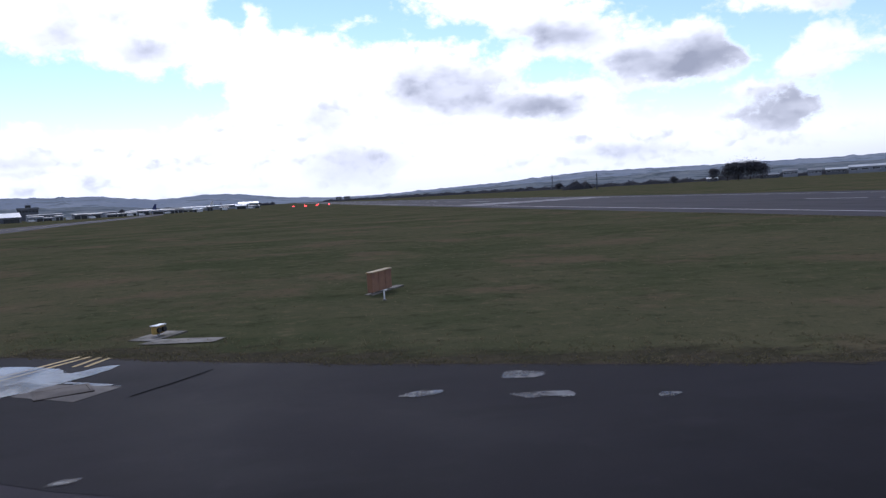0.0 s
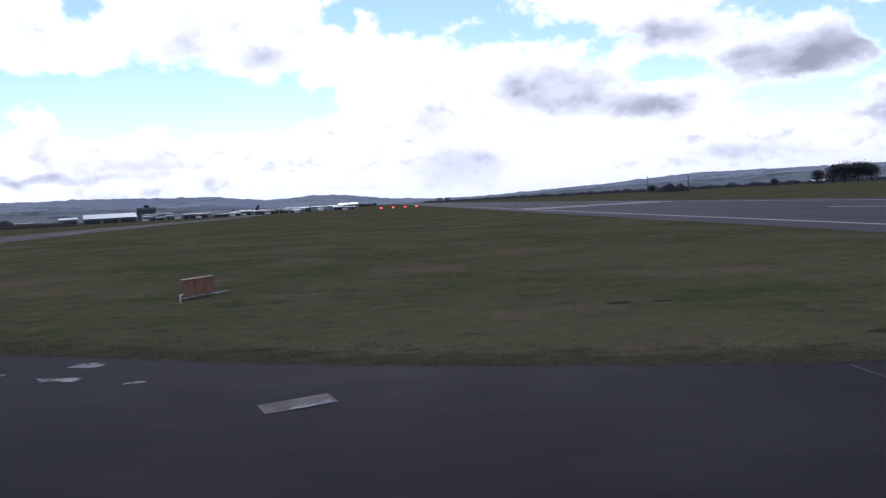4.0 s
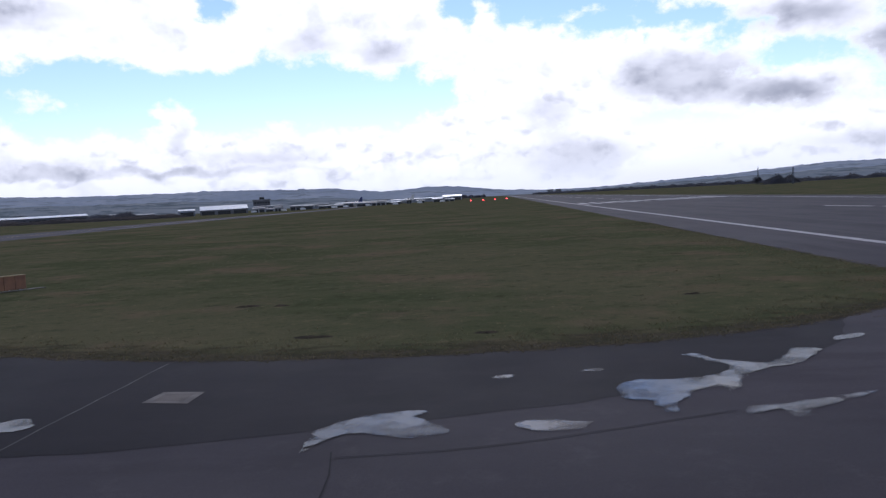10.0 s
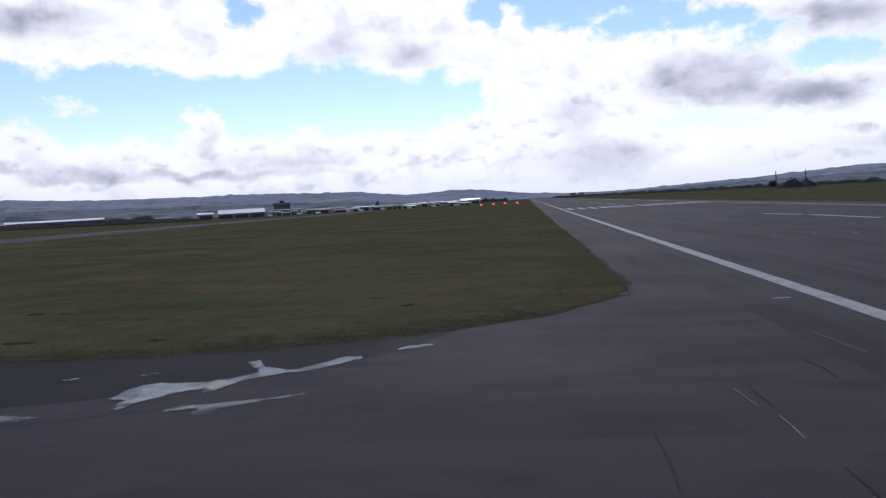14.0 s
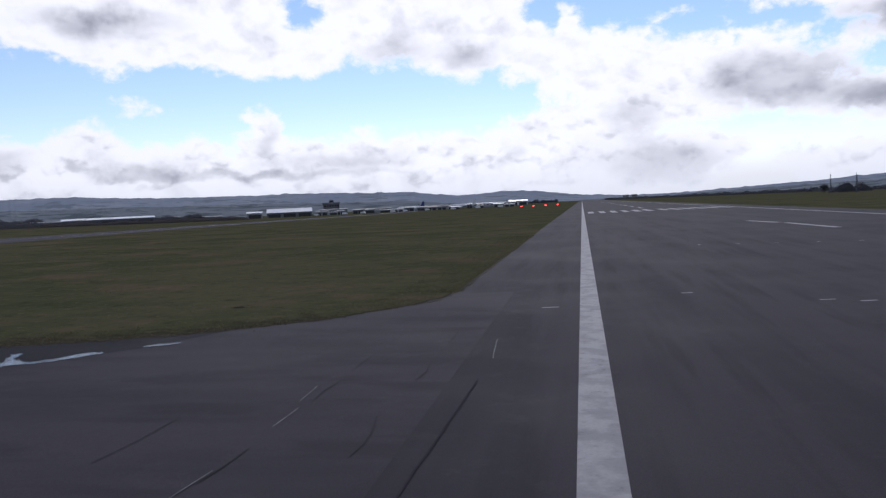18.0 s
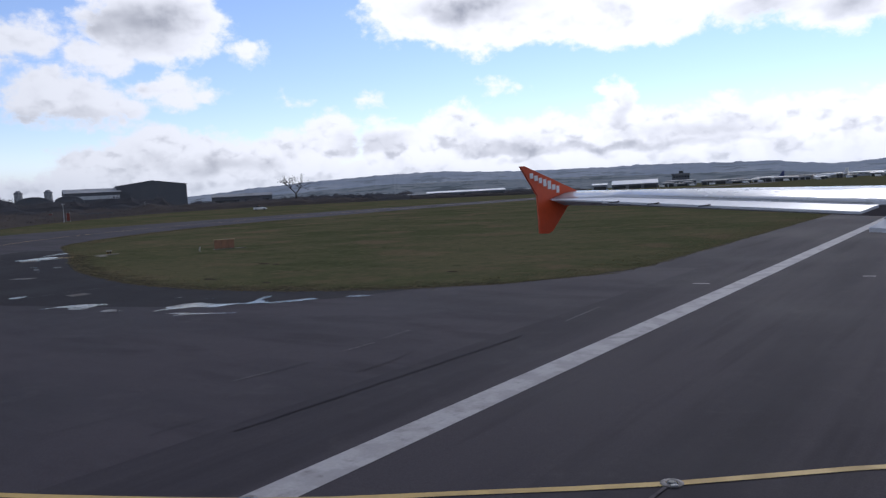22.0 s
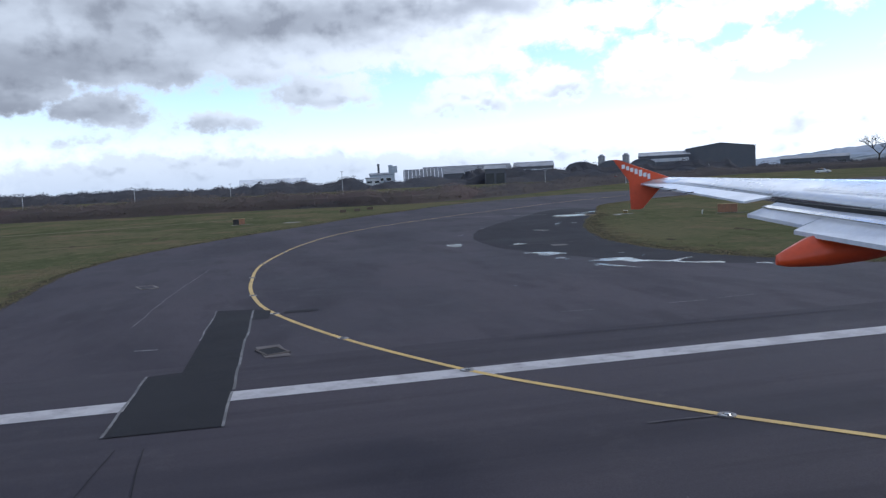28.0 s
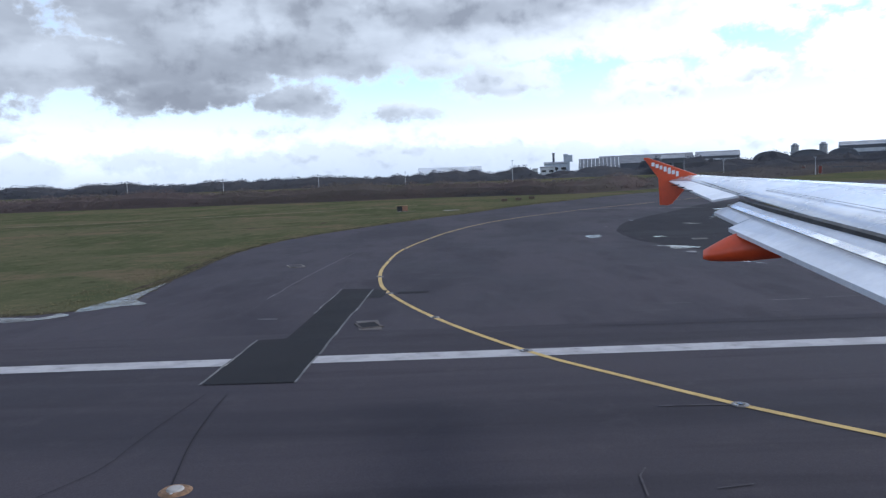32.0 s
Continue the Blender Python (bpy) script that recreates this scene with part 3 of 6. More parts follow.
def make_pavement():
    run = sheet([(-6.5, -400), (53, -400), (53, 2600), (-6.5, 2600)], 0.010)
    tagged(new("runway", mesh_of("runway", run, RUNWAY_TAR)), "long grey-brown asphalt runway with worn surface", "runway", kind="structure")
    line = ragged(TAXI_IN + ISLAND_EDGE, 0.22, 0.7, 3, False) + [Vector((-3.5, 37.5)), Vector((-3.5, -30))] + ragged(TAXI_OUT, 0.22, 0.7, 5, False)
    taxi = sheet(line, 0.013)
    tagged(new("taxiway", mesh_of("taxiway", taxi, ASPHALT)), "grey asphalt taxiway curving off the runway", "taxiway", kind="structure")
    outer = [(-76, 42.4), (-80.5, 40), (-77, 35.2), (-68.5, 30.0), (-61.9, 25.9), (-58, 23.4), (-50, 19.3), (-42, 16.95), (-36, 16.4), (-32, 16.4), (-27.7, 17.3), (-21.8, 18.9), (-18, 21.0), (-15.2, 23.6), (-13.5, 27.2)]
    inner = [p for p in ISLAND_EDGE if p[0] < -13]
    pad = sheet(ragged(outer, 0.15, 0.7, 9, False) + [p + Vector((0, 0.1)) for p in ragged(inner, 0.22, 0.7, 3, False)[::-1]], 0.018)
    tagged(new("dark_pavement", mesh_of("dark_pavement", pad, ASPHALT_DARK)), "dark smooth asphalt widening inside the taxiway curve", "pavement", kind="structure")


make_pavement()


def marking(name, bm, mat, label):
    return tagged(new(name, mesh_of(name, bm, mat)), label, "marking", kind="structure")


marking("edge_line", strip([(0.1, -300), (0.1, -1.75)], 0.80, 0.018), WHITE_PAINT, "worn white painted runway edge line")
marking("edge_line", strip([(0.1, 0.42)] + [(0.1, y) for y in range(20, 2500, 60)], 0.80, 0.018), WHITE_PAINT, "worn white painted runway edge line")
marking("edge_line", strip([(45, -300), (45, 2500)], 0.80, 0.018), WHITE_PAINT, "worn white painted runway edge line")
YELLOW = smooth_line([(22, 40), (20.5, 30), (16, 20), (11, 14.2), (7.2, 11.2), (5.1, 9.4), (2.7, 7.7), (-0.1, 5.85), (-5.4, 3.35), (-11.3, 1.35), (-16, 0.5), (-22.4, 0.15), (-32.9, 0.6), (-46.8, 3.4), (-60.9, 9.2), (-75.5, 20.5), (-88, 33), (-104, 50), (-116, 72), (-123, 100), (-127, 140), (-130, 220), (-135, 320)], 1.0)
marking("taxiway_line", strip(YELLOW, 0.17, 0.022), YELLOW_PAINT, "thin yellow taxiway centre line in a curve")

# ---------------------------------------------------------------- patches, seams and water on the tarmac
def patch(name, pts, mat, label, off=0.026, amount=0.03):
    bm = sheet(ragged(pts, amount, 0.4, 2) if amount else pts, off)
    return tagged(new(name, mesh_of(name, bm, mat)), label, "patch", kind="structure")


PALE_SEAM = material("pale_joint_seal", (0.14, 0.137, 0.14), 0.8, (0.07, 0.068, 0.072), 0.9, 12.0, mottled=(0.40, 0.56))
CRACK_SOFT = material("worn_dark_joint", (0.032, 0.029, 0.037), 0.95, (0.045, 0.040, 0.049), 0.9, 10.0, spec=0.05)
SCUFF = material("pale_scuffed_asphalt", (0.078, 0.070, 0.078), 0.9, (0.055, 0.049, 0.057), 2.0, 14.0, spec=0.1)
SLAB = material("worn_concrete_slab", (0.090, 0.076, 0.072), 0.85, (0.066, 0.057, 0.056), 0.9, 18.0, 0.2)
SLAB_BROWN = material("brown_stained_slab", (0.058, 0.044, 0.039), 0.85, (0.044, 0.035, 0.032), 0.9, 18.0, 0.2)
patch("asphalt_patch", [(-13.1, -0.8), (-12.8, 0.5), (2.35, 0.40), (2.3, -1.75), (-2.6, -1.72), (-2.75, -0.92)], ASPHALT_NEW, "dark fresh asphalt trench repair across the edge line", 0.026, 0)
patch("asphalt_patch", [(-12.8, 0.5), (-12.2, 1.2), (-10.3, 1.15), (-10.4, 0.52)], ASPHALT_NEW, "small dark asphalt repair beside the yellow line", 0.027, 0)
patch("cable_slot", [(-11.75, 1.7), (-11.7, 2.95), (-11.2, 2.95), (-11.2, 1.7)], ASPHALT_NEW, "narrow dark cable slot cut in the asphalt", 0.027, 0)


def seam(pts, width, mat, label):
    wob = [p + Vector((noise.noise((p.x * 0.7, p.y * 0.7, 4)), noise.noise((p.x * 0.7, p.y * 0.7, 8)))) * 0.06 for p in smooth_line(pts, 0.6)]
    bm = strip(wob, width, 0.030)
    return tagged(new("joint_seam", mesh_of("joint_seam", bm, mat)), label, "seam", kind="structure")


for a, w, m, l in (([(-12.6, 0.55), (-6, 0.48), (-0.45, 0.45)], 0.07, PALE_SEAM, "pale sealed edge of the trench repair"), ([(-0.3, 0.43), (2.35, 0.42)], 0.06, PALE_SEAM, "pale sealed edge of the trench repair"),
                   ([(-2.6, -1.76), (2.3, -1.8)], 0.06, PALE_SEAM, "pale sealed edge of the trench repair"), ([(-13.1, -0.85), (-7, -0.9)], 0.05, PALE_SEAM, "pale sealed edge of the trench repair"),
                   ([(-33.8, 24.3), (-33.8, 16.6)], 0.03, PALE_SEAM, "pale joint between two lanes of dark asphalt"), ([(-2.7, 21.3), (-2.9, 24.3)], 0.03, PALE_SEAM, "broken pale joint line in the asphalt"),
                   ([(-10.8, -3.5), (-19.5, -3.3), (-30.4, -2.6)], 0.035, PALE_SEAM, "faint pale joint line across the taxiway"), ([(-75.3, 21.3), (-72.5, 27), (-69.6, 33.0)], 0.30, PALE_SEAM, "pale joint line across the taxiway"),
                   ([(-6.2, -2.7), (-6.1, -2.0)], 0.10, PALE_SEAM, "short pale scratch in the asphalt"), ([(8.3, -0.2), (7.4, -0.4), (5.6, -0.7), (3.2, -0.9)], 0.016, ASPHALT_NEW, "dark hairline crack in the asphalt"),
                   ([(9.4, -2.6), (7.6, -1.7), (5.8, -1.6), (3.1, -1.4)], 0.016, ASPHALT_NEW, "dark hairline crack in the asphalt"), ([(5.0, 7.9), (5.05, 8.6), (5.1, 9.2)], 0.06, SCUFF, "pale scuff beside a taxiway light"),
                   ([(8.9, 7.7), (8.8, 8.25)], 0.035, SCUFF, "pale scuff on the asphalt"), ([(8.1, 6.9), (8.4, 6.75), (9.1, 6.7)], 0.03, SCUFF, "pale scuff on the asphalt"),
                   ([(-27.0, 15.7), (-24.6, 16.0), (-22.3, 16.7), (-19.6, 17.7)], 0.03, ASPHALT_DARK, "dark crack line in the asphalt"), ([(-27.1, 16.0), (-26.9, 14.9), (-26.8, 13.6)], 0.03, ASPHALT_DARK, "dark crack line in the asphalt"),
                   ([(-60.3, 33.8), (-61.1, 32.6), (-61.9, 31.6)], 0.05, CRACK, "dark crack line in the asphalt"), ([(-3.1, 8.0), (-3.0, 11.0), (-2.9, 13.9), (-2.8, 18.6)], 0.05, CRACK_SOFT, "dark worn joint in the asphalt"),
                   ([(-6.6, 10.7), (-6.5, 12.0)], 0.025, PALE_SEAM, "broken pale joint line in the asphalt"), ([(-6.5, 14.6), (-6.5, 16.0)], 0.035, PALE_SEAM, "broken pale joint line in the asphalt"), ([(-6.7, 16.6), (-6.8, 18.1)], 0.03, PALE_SEAM, "broken pale joint line in the asphalt")):
    seam(a, w, m, l)

# worn concrete squares let into the asphalt
for pts, label in (([(-64.7, 32.7), (-64.3, 33.8), (-62.3, 32.7), (-63.1, 31.6)], "pale concrete frame round a brown drain cover"),
                   ([(-47.5, 24.3), (-46.0, 25.0), (-45.7, 24.2), (-47.2, 23.5)], "wet pale concrete square in dark asphalt"),
                   ([(-32.5, 19.9), (-32.4, 20.9), (-31.3, 20.75), (-31.3, 19.7)], "worn brownish concrete square in dark asphalt"),
                   
                   ([(-5.2, 0.8), (-5.3, 1.5), (-3.6, 1.8), (-3.6, 1.1)], "pale surround of a manhole")):
    patch("concrete_square", pts, SLAB, label, 0.028, 0)
patch("concrete_square", [(-47.15, 24.25), (-46.2, 24.7), (-46.0, 24.2), (-46.95, 23.75)], SLAB_BROWN, "brown worn plate in the middle of a concrete square", 0.031, 0)
patch("concrete_square", [(-32.3, 20.05), (-32.25, 20.7), (-31.5, 20.6), (-31.5, 19.9)], SLAB_BROWN, "brown worn plate in the middle of a concrete square", 0.031, 0)
for c, w, d, mat in (((-63.6, 32.7), 1.1, 0.8, SLAB_BROWN), ((-4.4, 1.3), 0.8, 0.55, ASPHALT_NEW), ((-23.4, -5.0), 1.3, 0.7, ASPHALT)):
    x, y = c
    cover = thing("manhole_cover", "dark square service cover set in the tarmac", "manhole", at=(x, y, rise(x, y) + 0.03), turn=20)
    part("lid", boxm(-w / 2, w / 2, -d / 2, d / 2, -0.01, 0.012, bevel=0.004), mat, cover)
    rim = bmesh.new()
    for q in ((-w / 2 - 0.08, w / 2 + 0.08, -d / 2 - 0.08, -d / 2 - 0.01), (-w / 2 - 0.08, w / 2 + 0.08, d / 2 + 0.01, d / 2 + 0.08), (-w / 2 - 0.08, -w / 2 - 0.01, -d / 2, d / 2), (w / 2 + 0.01, w / 2 + 0.08, -d / 2, d / 2)):
        box(rim, *q, -0.01, 0.016)
    part("frame", rim, OLD_SLAB if mat is ASPHALT else SLAB_BROWN, cover)


def feathered(outline, off, step=0.16, reach=0.45):
    """A sheet lying on the ground that keeps, at each vertex, how far inside the outline it lies."""
    rim = [Vector((p[0], p[1])) for p in outline]
    xs, ys = [p.x for p in rim], [p.y for p in rim]
    n = len(rim)
    a = np.array([tuple(p) for p in rim])
    seg = np.roll(a, -1, axis=0) - a
    size = np.maximum((seg ** 2).sum(1), 1e-9)
    inner = []
    for i in range(int((max(xs) - min(xs)) / step) + 1):
        for j in range(int((max(ys) - min(ys)) / step) + 1):
            q = np.array((min(xs) + (i + 0.5 * (j % 2)) * step, min(ys) + j * step))
            crossing = ((a[:, 1] > q[1]) != (np.roll(a[:, 1], -1) > q[1])) & (q[0] < seg[:, 0] * (q[1] - a[:, 1]) / np.where(seg[:, 1] == 0, 1e-9, seg[:, 1]) + a[:, 0])
            if crossing.sum() % 2 == 0:
                continue
            u = np.clip(((q - a) * seg).sum(1) / size, 0, 1)
            d = float(np.sqrt((((a + seg * u[:, None]) - q) ** 2).sum(1)).min())
            if d > step * 0.4:
                inner.append((Vector(q), d))
    pts = rim + [q for q, _ in inner]
    vs, _, fs, vo, *_ = geometry.delaunay_2d_cdt(pts, [(i, (i + 1) % n) for i in range(n)], [], 1, 1e-4)
    depth = [max((0.0 if k < n else min(1.0, inner[k - n][1] / reach) for k in o), default=0.0) for o in vo]
    me = bpy.data.meshes.new("puddle")
    me.from_pydata([(v.x, v.y, rise(v.x, v.y) + off) for v in vs], [], [tuple(f) for f in fs])
    if me.polygons and me.polygons[0].normal.z < 0:
        me.flip_normals()
    me.attributes.new("depth", "FLOAT", "POINT").data.foreach_set("value", depth)
    return me


def puddle(pts, label="shallow puddle of rainwater shining on the tarmac", amount=0.2, off=0.034, mat=WATER):
    mid = sum((Vector(p) for p in pts), Vector((0, 0))) / len(pts)
    span = max((Vector(p) - mid).length for p in pts)
    me = feathered(ragged(pts, amount, 0.25, 6), off, max(0.06, min(0.16, span / 9)), max(0.12, min(0.45, span / 4)))
    me.materials.append(mat)
    return tagged(new("puddle", me), label, "puddle", group="puddles on the taxiway", kind="structure")


def blot(x, y, w, h, turn=0.0, **k):
    """A small puddle of irregular outline."""
    a = radians(turn)
    pts = [(x + math.cos(u) * w * r * math.cos(a) - math.sin(u) * h * r * math.sin(a), y + math.cos(u) * w * r * math.sin(a) + math.sin(u) * h * r * math.cos(a))
           for u, r in ((i * math.tau / 9, random.uniform(0.7, 1.1)) for i in range(9))]
    return puddle(pts, **k)


puddle([(-27.7, 15.8), (-27.75, 17.0), (-27.4, 17.8), (-26.6, 18.3), (-25.3, 18.5), (-25.8, 17.95), (-25.0, 17.2), (-25.3, 16.8), (-26.1, 16.5), (-26.8, 17.1), (-27.3, 16.7)])
puddle([(-23.8, 17.25), (-23.1, 17.5), (-22.4, 17.2), (-22.6, 16.8), (-23.5, 16.8)], mat=DAMP, label="faint damp patch drying on the tarmac")
puddle([(-21.7, 19.3), (-21.5, 20.0), (-20.9, 20.5), (-19.9, 20.3), (-18.7, 21.2), (-19.6, 22.8), (-19.2, 23.0), (-18.6, 21.9), (-17.7, 21.7), (-16.5, 23.1), (-16.0, 22.7), (-16.9, 21.5), (-17.8, 21.0), (-18.9, 19.8), (-19.3, 18.8),
        (-19.5, 19.5), (-20.2, 18.8), (-20.7, 17.6), (-21.0, 17.7), (-21.0, 18.5), (-21.7, 18.8)], "long forked puddle of rainwater shining on the tarmac", 0.2)
puddle([(-19.6, 17.6), (-19.2, 18.0), (-18.6, 18.1), (-17.5, 18.5), (-16.4, 18.8), (-17.3, 18.15), (-17.9, 17.8), (-18.4, 17.1), (-18.7, 17.2), (-18.8, 17.7), (-19.5, 17.3)], amount=0.16)
puddle([(-66.4, 36.6), (-65.4, 36.3), (-64.4, 35.6), (-64.0, 34.9), (-63.3, 35.4), (-62.8, 35.4), (-63.2, 34.5), (-64.0, 33.5), (-64.6, 32.8), (-65.8, 32.4), (-66.5, 33.5), (-66.9, 35.2)], "broad white shining sheet of rainwater on the tarmac", 0.12, mat=STANDING)
puddle([(-64.2, 33.95), (-63.2, 33.5), (-62.2, 32.75), (-62.9, 33.0), (-63.6, 33.4)], amount=0.04, off=0.034)
puddle([(-46.95, 23.68), (-46.5, 24.1), (-46.2, 24.15), (-46.0, 24.62), (-45.85, 24.4), (-45.78, 24.12), (-46.4, 23.8)], amount=0.05, off=0.036)
puddle([(-35.1, 18.3), (-34.8, 18.9), (-34.2, 18.6), (-34.1, 18.1), (-34.6, 17.9)], amount=0.12)
puddle([(-15.2, 23.8), (-14.9, 24.4), (-14.1, 24.6), (-14.4, 24.1)], amount=0.05)
puddle([(-69.3, 36.6), (-70.0, 38.4), (-70.7, 39.8), (-70.1, 39.9), (-69.2, 38.2), (-68.7, 37.0)], "thin shining streak of rainwater at the taxiway turn", 0.1, mat=STANDING)
puddle([(-19.6, -10.25), (-15.7, -10.15), (-12.1, -10.4), (-10, -10.7), (-9.2, -10.2), (-10.2, -9.3), (-10.7, -8.3), (-12.3, -9.3), (-15.7, -9.8)], "grey strip of rainwater along the grass edge", 0.06, mat=STANDING)
puddle([(-8.5, -13.4), (-8.2, -11.2), (-9.1, -11.0), (-8.4, -10.3), (-7.5, -11.2), (-7.2, -13.0)], "grey strip of rainwater along the grass edge", 0.06, mat=STANDING)
puddle([(-36.0, 13.6), (-38.3, 13.9), (-37.8, 14.9), (-35.9, 14.5)], amount=0.1)
for b in ((-62.0, 26.3, 0.3, 0.15), (-51.1, 27.4, 0.3, 0.2), (-13.7, 11.4, 0.12, 0.1), (-53.3, 30.1, 0.6, 0.4), (-53.4, 28.3, 0.75, 0.35), (-55.7, 29.3, 0.6, 0.3), (-24.1, 21.1, 0.35, 0.22), (-21.9, 21.5, 0.32, 0.2), (-46.3, 17.0, 0.4, 0.3), (-52.5, 20.5, 0.4, 0.2)):
    blot(*b, turn=random.uniform(-15, 25), amount=0.1, mat=DAMP, label="faint damp patch drying on the tarmac")

# runway-holding stripes, threshold keys, centre line and touchdown marks
for i, (a, b) in enumerate((((-66.5, 34.0), (-64.25, 37.25)), ((-66.15, 33.85), (-63.95, 37.1)), ((-64.1, 35.75), (-63.65, 36.85)), ((-63.75, 35.6), (-63.35, 36.65)))):
    marking("holding_stripe", strip([a, b], 0.14, 0.024), YELLOW_PAINT, "yellow holding stripe painted on dark asphalt")
for i in range(6):
    for x in (2.6 + i * 3.5, 42.4 - i * 3.5):
        marking("threshold_stripe", strip([(x, 234), (x, 264)], 1.75, 0.018), WHITE_PAINT, "broad white runway threshold stripe")
for i in range(14):
    marking("centre_dash", strip([(22.5, 300 + i * 50), (22.5, 330 + i * 50)], 0.9, 0.018), WHITE_PAINT, "white runway centre line dash")
marking("runway_mark", strip([(24.3, 121), (26, 110)], 0.9, 0.018), WHITE_PAINT, "worn white painted dash on the runway")
marking("runway_mark", strip([(26.5, 108), (27.5, 90)], 0.9, 0.018), WHITE_PAINT, "worn white painted dash on the runway")
for x, y, w in ((4.4, 35.2, 0.25), (9.3, 32.0, 0.3), (10.6, 31.4, 0.3), (-1.5, 31.5, 0.35)):
    marking("runway_mark", strip([(x - w, y), (x + w, y + 0.1)], 0.16, 0.020), WHITE_PAINT, "small worn white fleck of paint")


# ---------------------------------------------------------------- lights let into the tarmac
STEEL_WORN = material("worn_steel_ring", (0.20, 0.19, 0.19), 0.7, (0.12, 0.11, 0.11), 3.0, 30.0, metal=0.3)


def inset_light(x, y, turn=0.0):
    t = thing("inset_light", "round steel taxiway light set flush in the asphalt", "light", group="inset taxiway lights", at=(x, y, rise(x, y) + 0.024), turn=turn)
    bm = bmesh.new()
    n = 16
    rings = [[bm.verts.new((r * math.cos(i * math.tau / n), r * math.sin(i * math.tau / n), z)) for i in range(n)] for r, z in ((0.17, -0.02), (0.17, 0.008), (0.12, 0.020), (0.09, 0.010))]
    for p, q in zip(rings, rings[1:]):
        for i in range(n):
            bm.faces.new((p[i], p[(i + 1) % n], q[(i + 1) % n], q[i]))
    part("ring", bm, STEEL_WORN, t)
    lens = bmesh.new()
    bmesh.ops.create_cone(lens, cap_ends=True, segments=12, radius1=0.09, radius2=0.05, depth=0.03, matrix=Matrix.Translation((0, 0, 0.012)))
    part("lens", lens, GLASS_DARK, t, "dark glass lens")
    body = boxm(-0.05, 0.05, -0.16, -0.10, 0.012, 0.03)
    part("bolt", body, STEEL, t)
    return t


first = inset_light(-0.1, 5.85, 30)
for x, y, a in ((5.1, 9.4, 35), (-5.4, 3.35, 22), (-11.3, 1.35, 15), (-17.0, 0.4, 5), (-24.5, 0.15, 0), (-32.5, 0.6, -4), (9.4, 12.8, 40), (-41, 2.0, -8)):
    copy_thing(first, pose(x, y, rise(x, y) + 0.024, 0, 0, a))
for x, y in ((9.7, 68.5), (12.8, 68.0), (15.8, 67.5), (18.9, 67.0), (22, 66.5)):
    copy_thing(first, pose(x, y, 0.016, 0, 0, 0))
flush = thing("runway_light", "white runway light in a rusty ring set in the asphalt", "light", at=(8.4, -0.1, 0.016))
bm = bmesh.new()
bmesh.ops.create_cone(bm, cap_ends=True, segments=18, radius1=0.25, radius2=0.2, depth=0.03, matrix=Matrix.Translation((0, 0, 0.01)))
part("ring", bm, material("rusty_ring", (0.22, 0.12, 0.06), 0.8, (0.12, 0.07, 0.04), 6.0, 30.0), flush)
bm = bmesh.new()
bmesh.ops.create_cone(bm, cap_ends=True, segments=14, radius1=0.15, radius2=0.11, depth=0.04, matrix=Matrix.Translation((0, 0, 0.03)))
part("lens", bm, CONCRETE, flush, "pale glass lens")
part("bolt", boxm(0.15, 0.19, -0.02, 0.02, 0.02, 0.035), STEEL, flush)

# ---------------------------------------------------------------- grass tufts, bare earth
def grass_tufts():
    edge = ragged(TAXI_IN[8:] + ISLAND_EDGE + [(-6.5, 60), (-6.5, 100)], 0.22, 0.7, 3, False)
    south = ragged(TAXI_OUT[1:13], 0.22, 0.7, 5, False)
    spots = []
    for line, side, n in ((edge, 1, 13000), (south, 1, 6000)):
        for _ in range(n):
            i = random.randrange(len(line) - 1)
            p = line[i].lerp(line[i + 1], random.random())
            d = (line[i + 1] - line[i]).normalized()
            off = random.random() ** 2.2 * 3.5 - 0.12
            q = p + Vector((-d.y, d.x)) * off * side
            spots.append((q.x, q.y, random.uniform(0.03, 0.075)))
    for _ in range(2500):
        x, y = random.uniform(-75, -7), random.uniform(24, 95)
        if y > 26 + max(0, -x - 38) * 0.42 and (x < -12 or y > 40):
            spots.append((x, y, random.uniform(0.02, 0.07)))
    vs, fs = [], []
    for x, y, h in spots:
        z = rise(x, y)
        for _ in range(4):
            a, r = random.uniform(0, math.tau), random.uniform(0.02, 0.16)
            bx, by, w = x + math.cos(a) * r, y + math.sin(a) * r, random.uniform(0.008, 0.028)
            c, s = math.cos(a + 1.6), math.sin(a + 1.6)
            k = len(vs)
            vs += [(bx - c * w, by - s * w, z - 0.01), (bx + c * w, by + s * w, z - 0.01), (bx + math.cos(a) * 0.1, by + math.sin(a) * 0.1, z + h * random.uniform(0.6, 1.2))]
            fs.append((k, k + 1, k + 2))
    me = bpy.data.meshes.new("grass_tufts")
    me.from_pydata(vs, [], fs)
    me.materials.append(TUFT)
    tagged(new("grass_tufts", me), "short rough tufts of green and straw grass", "grass", kind="stuff")


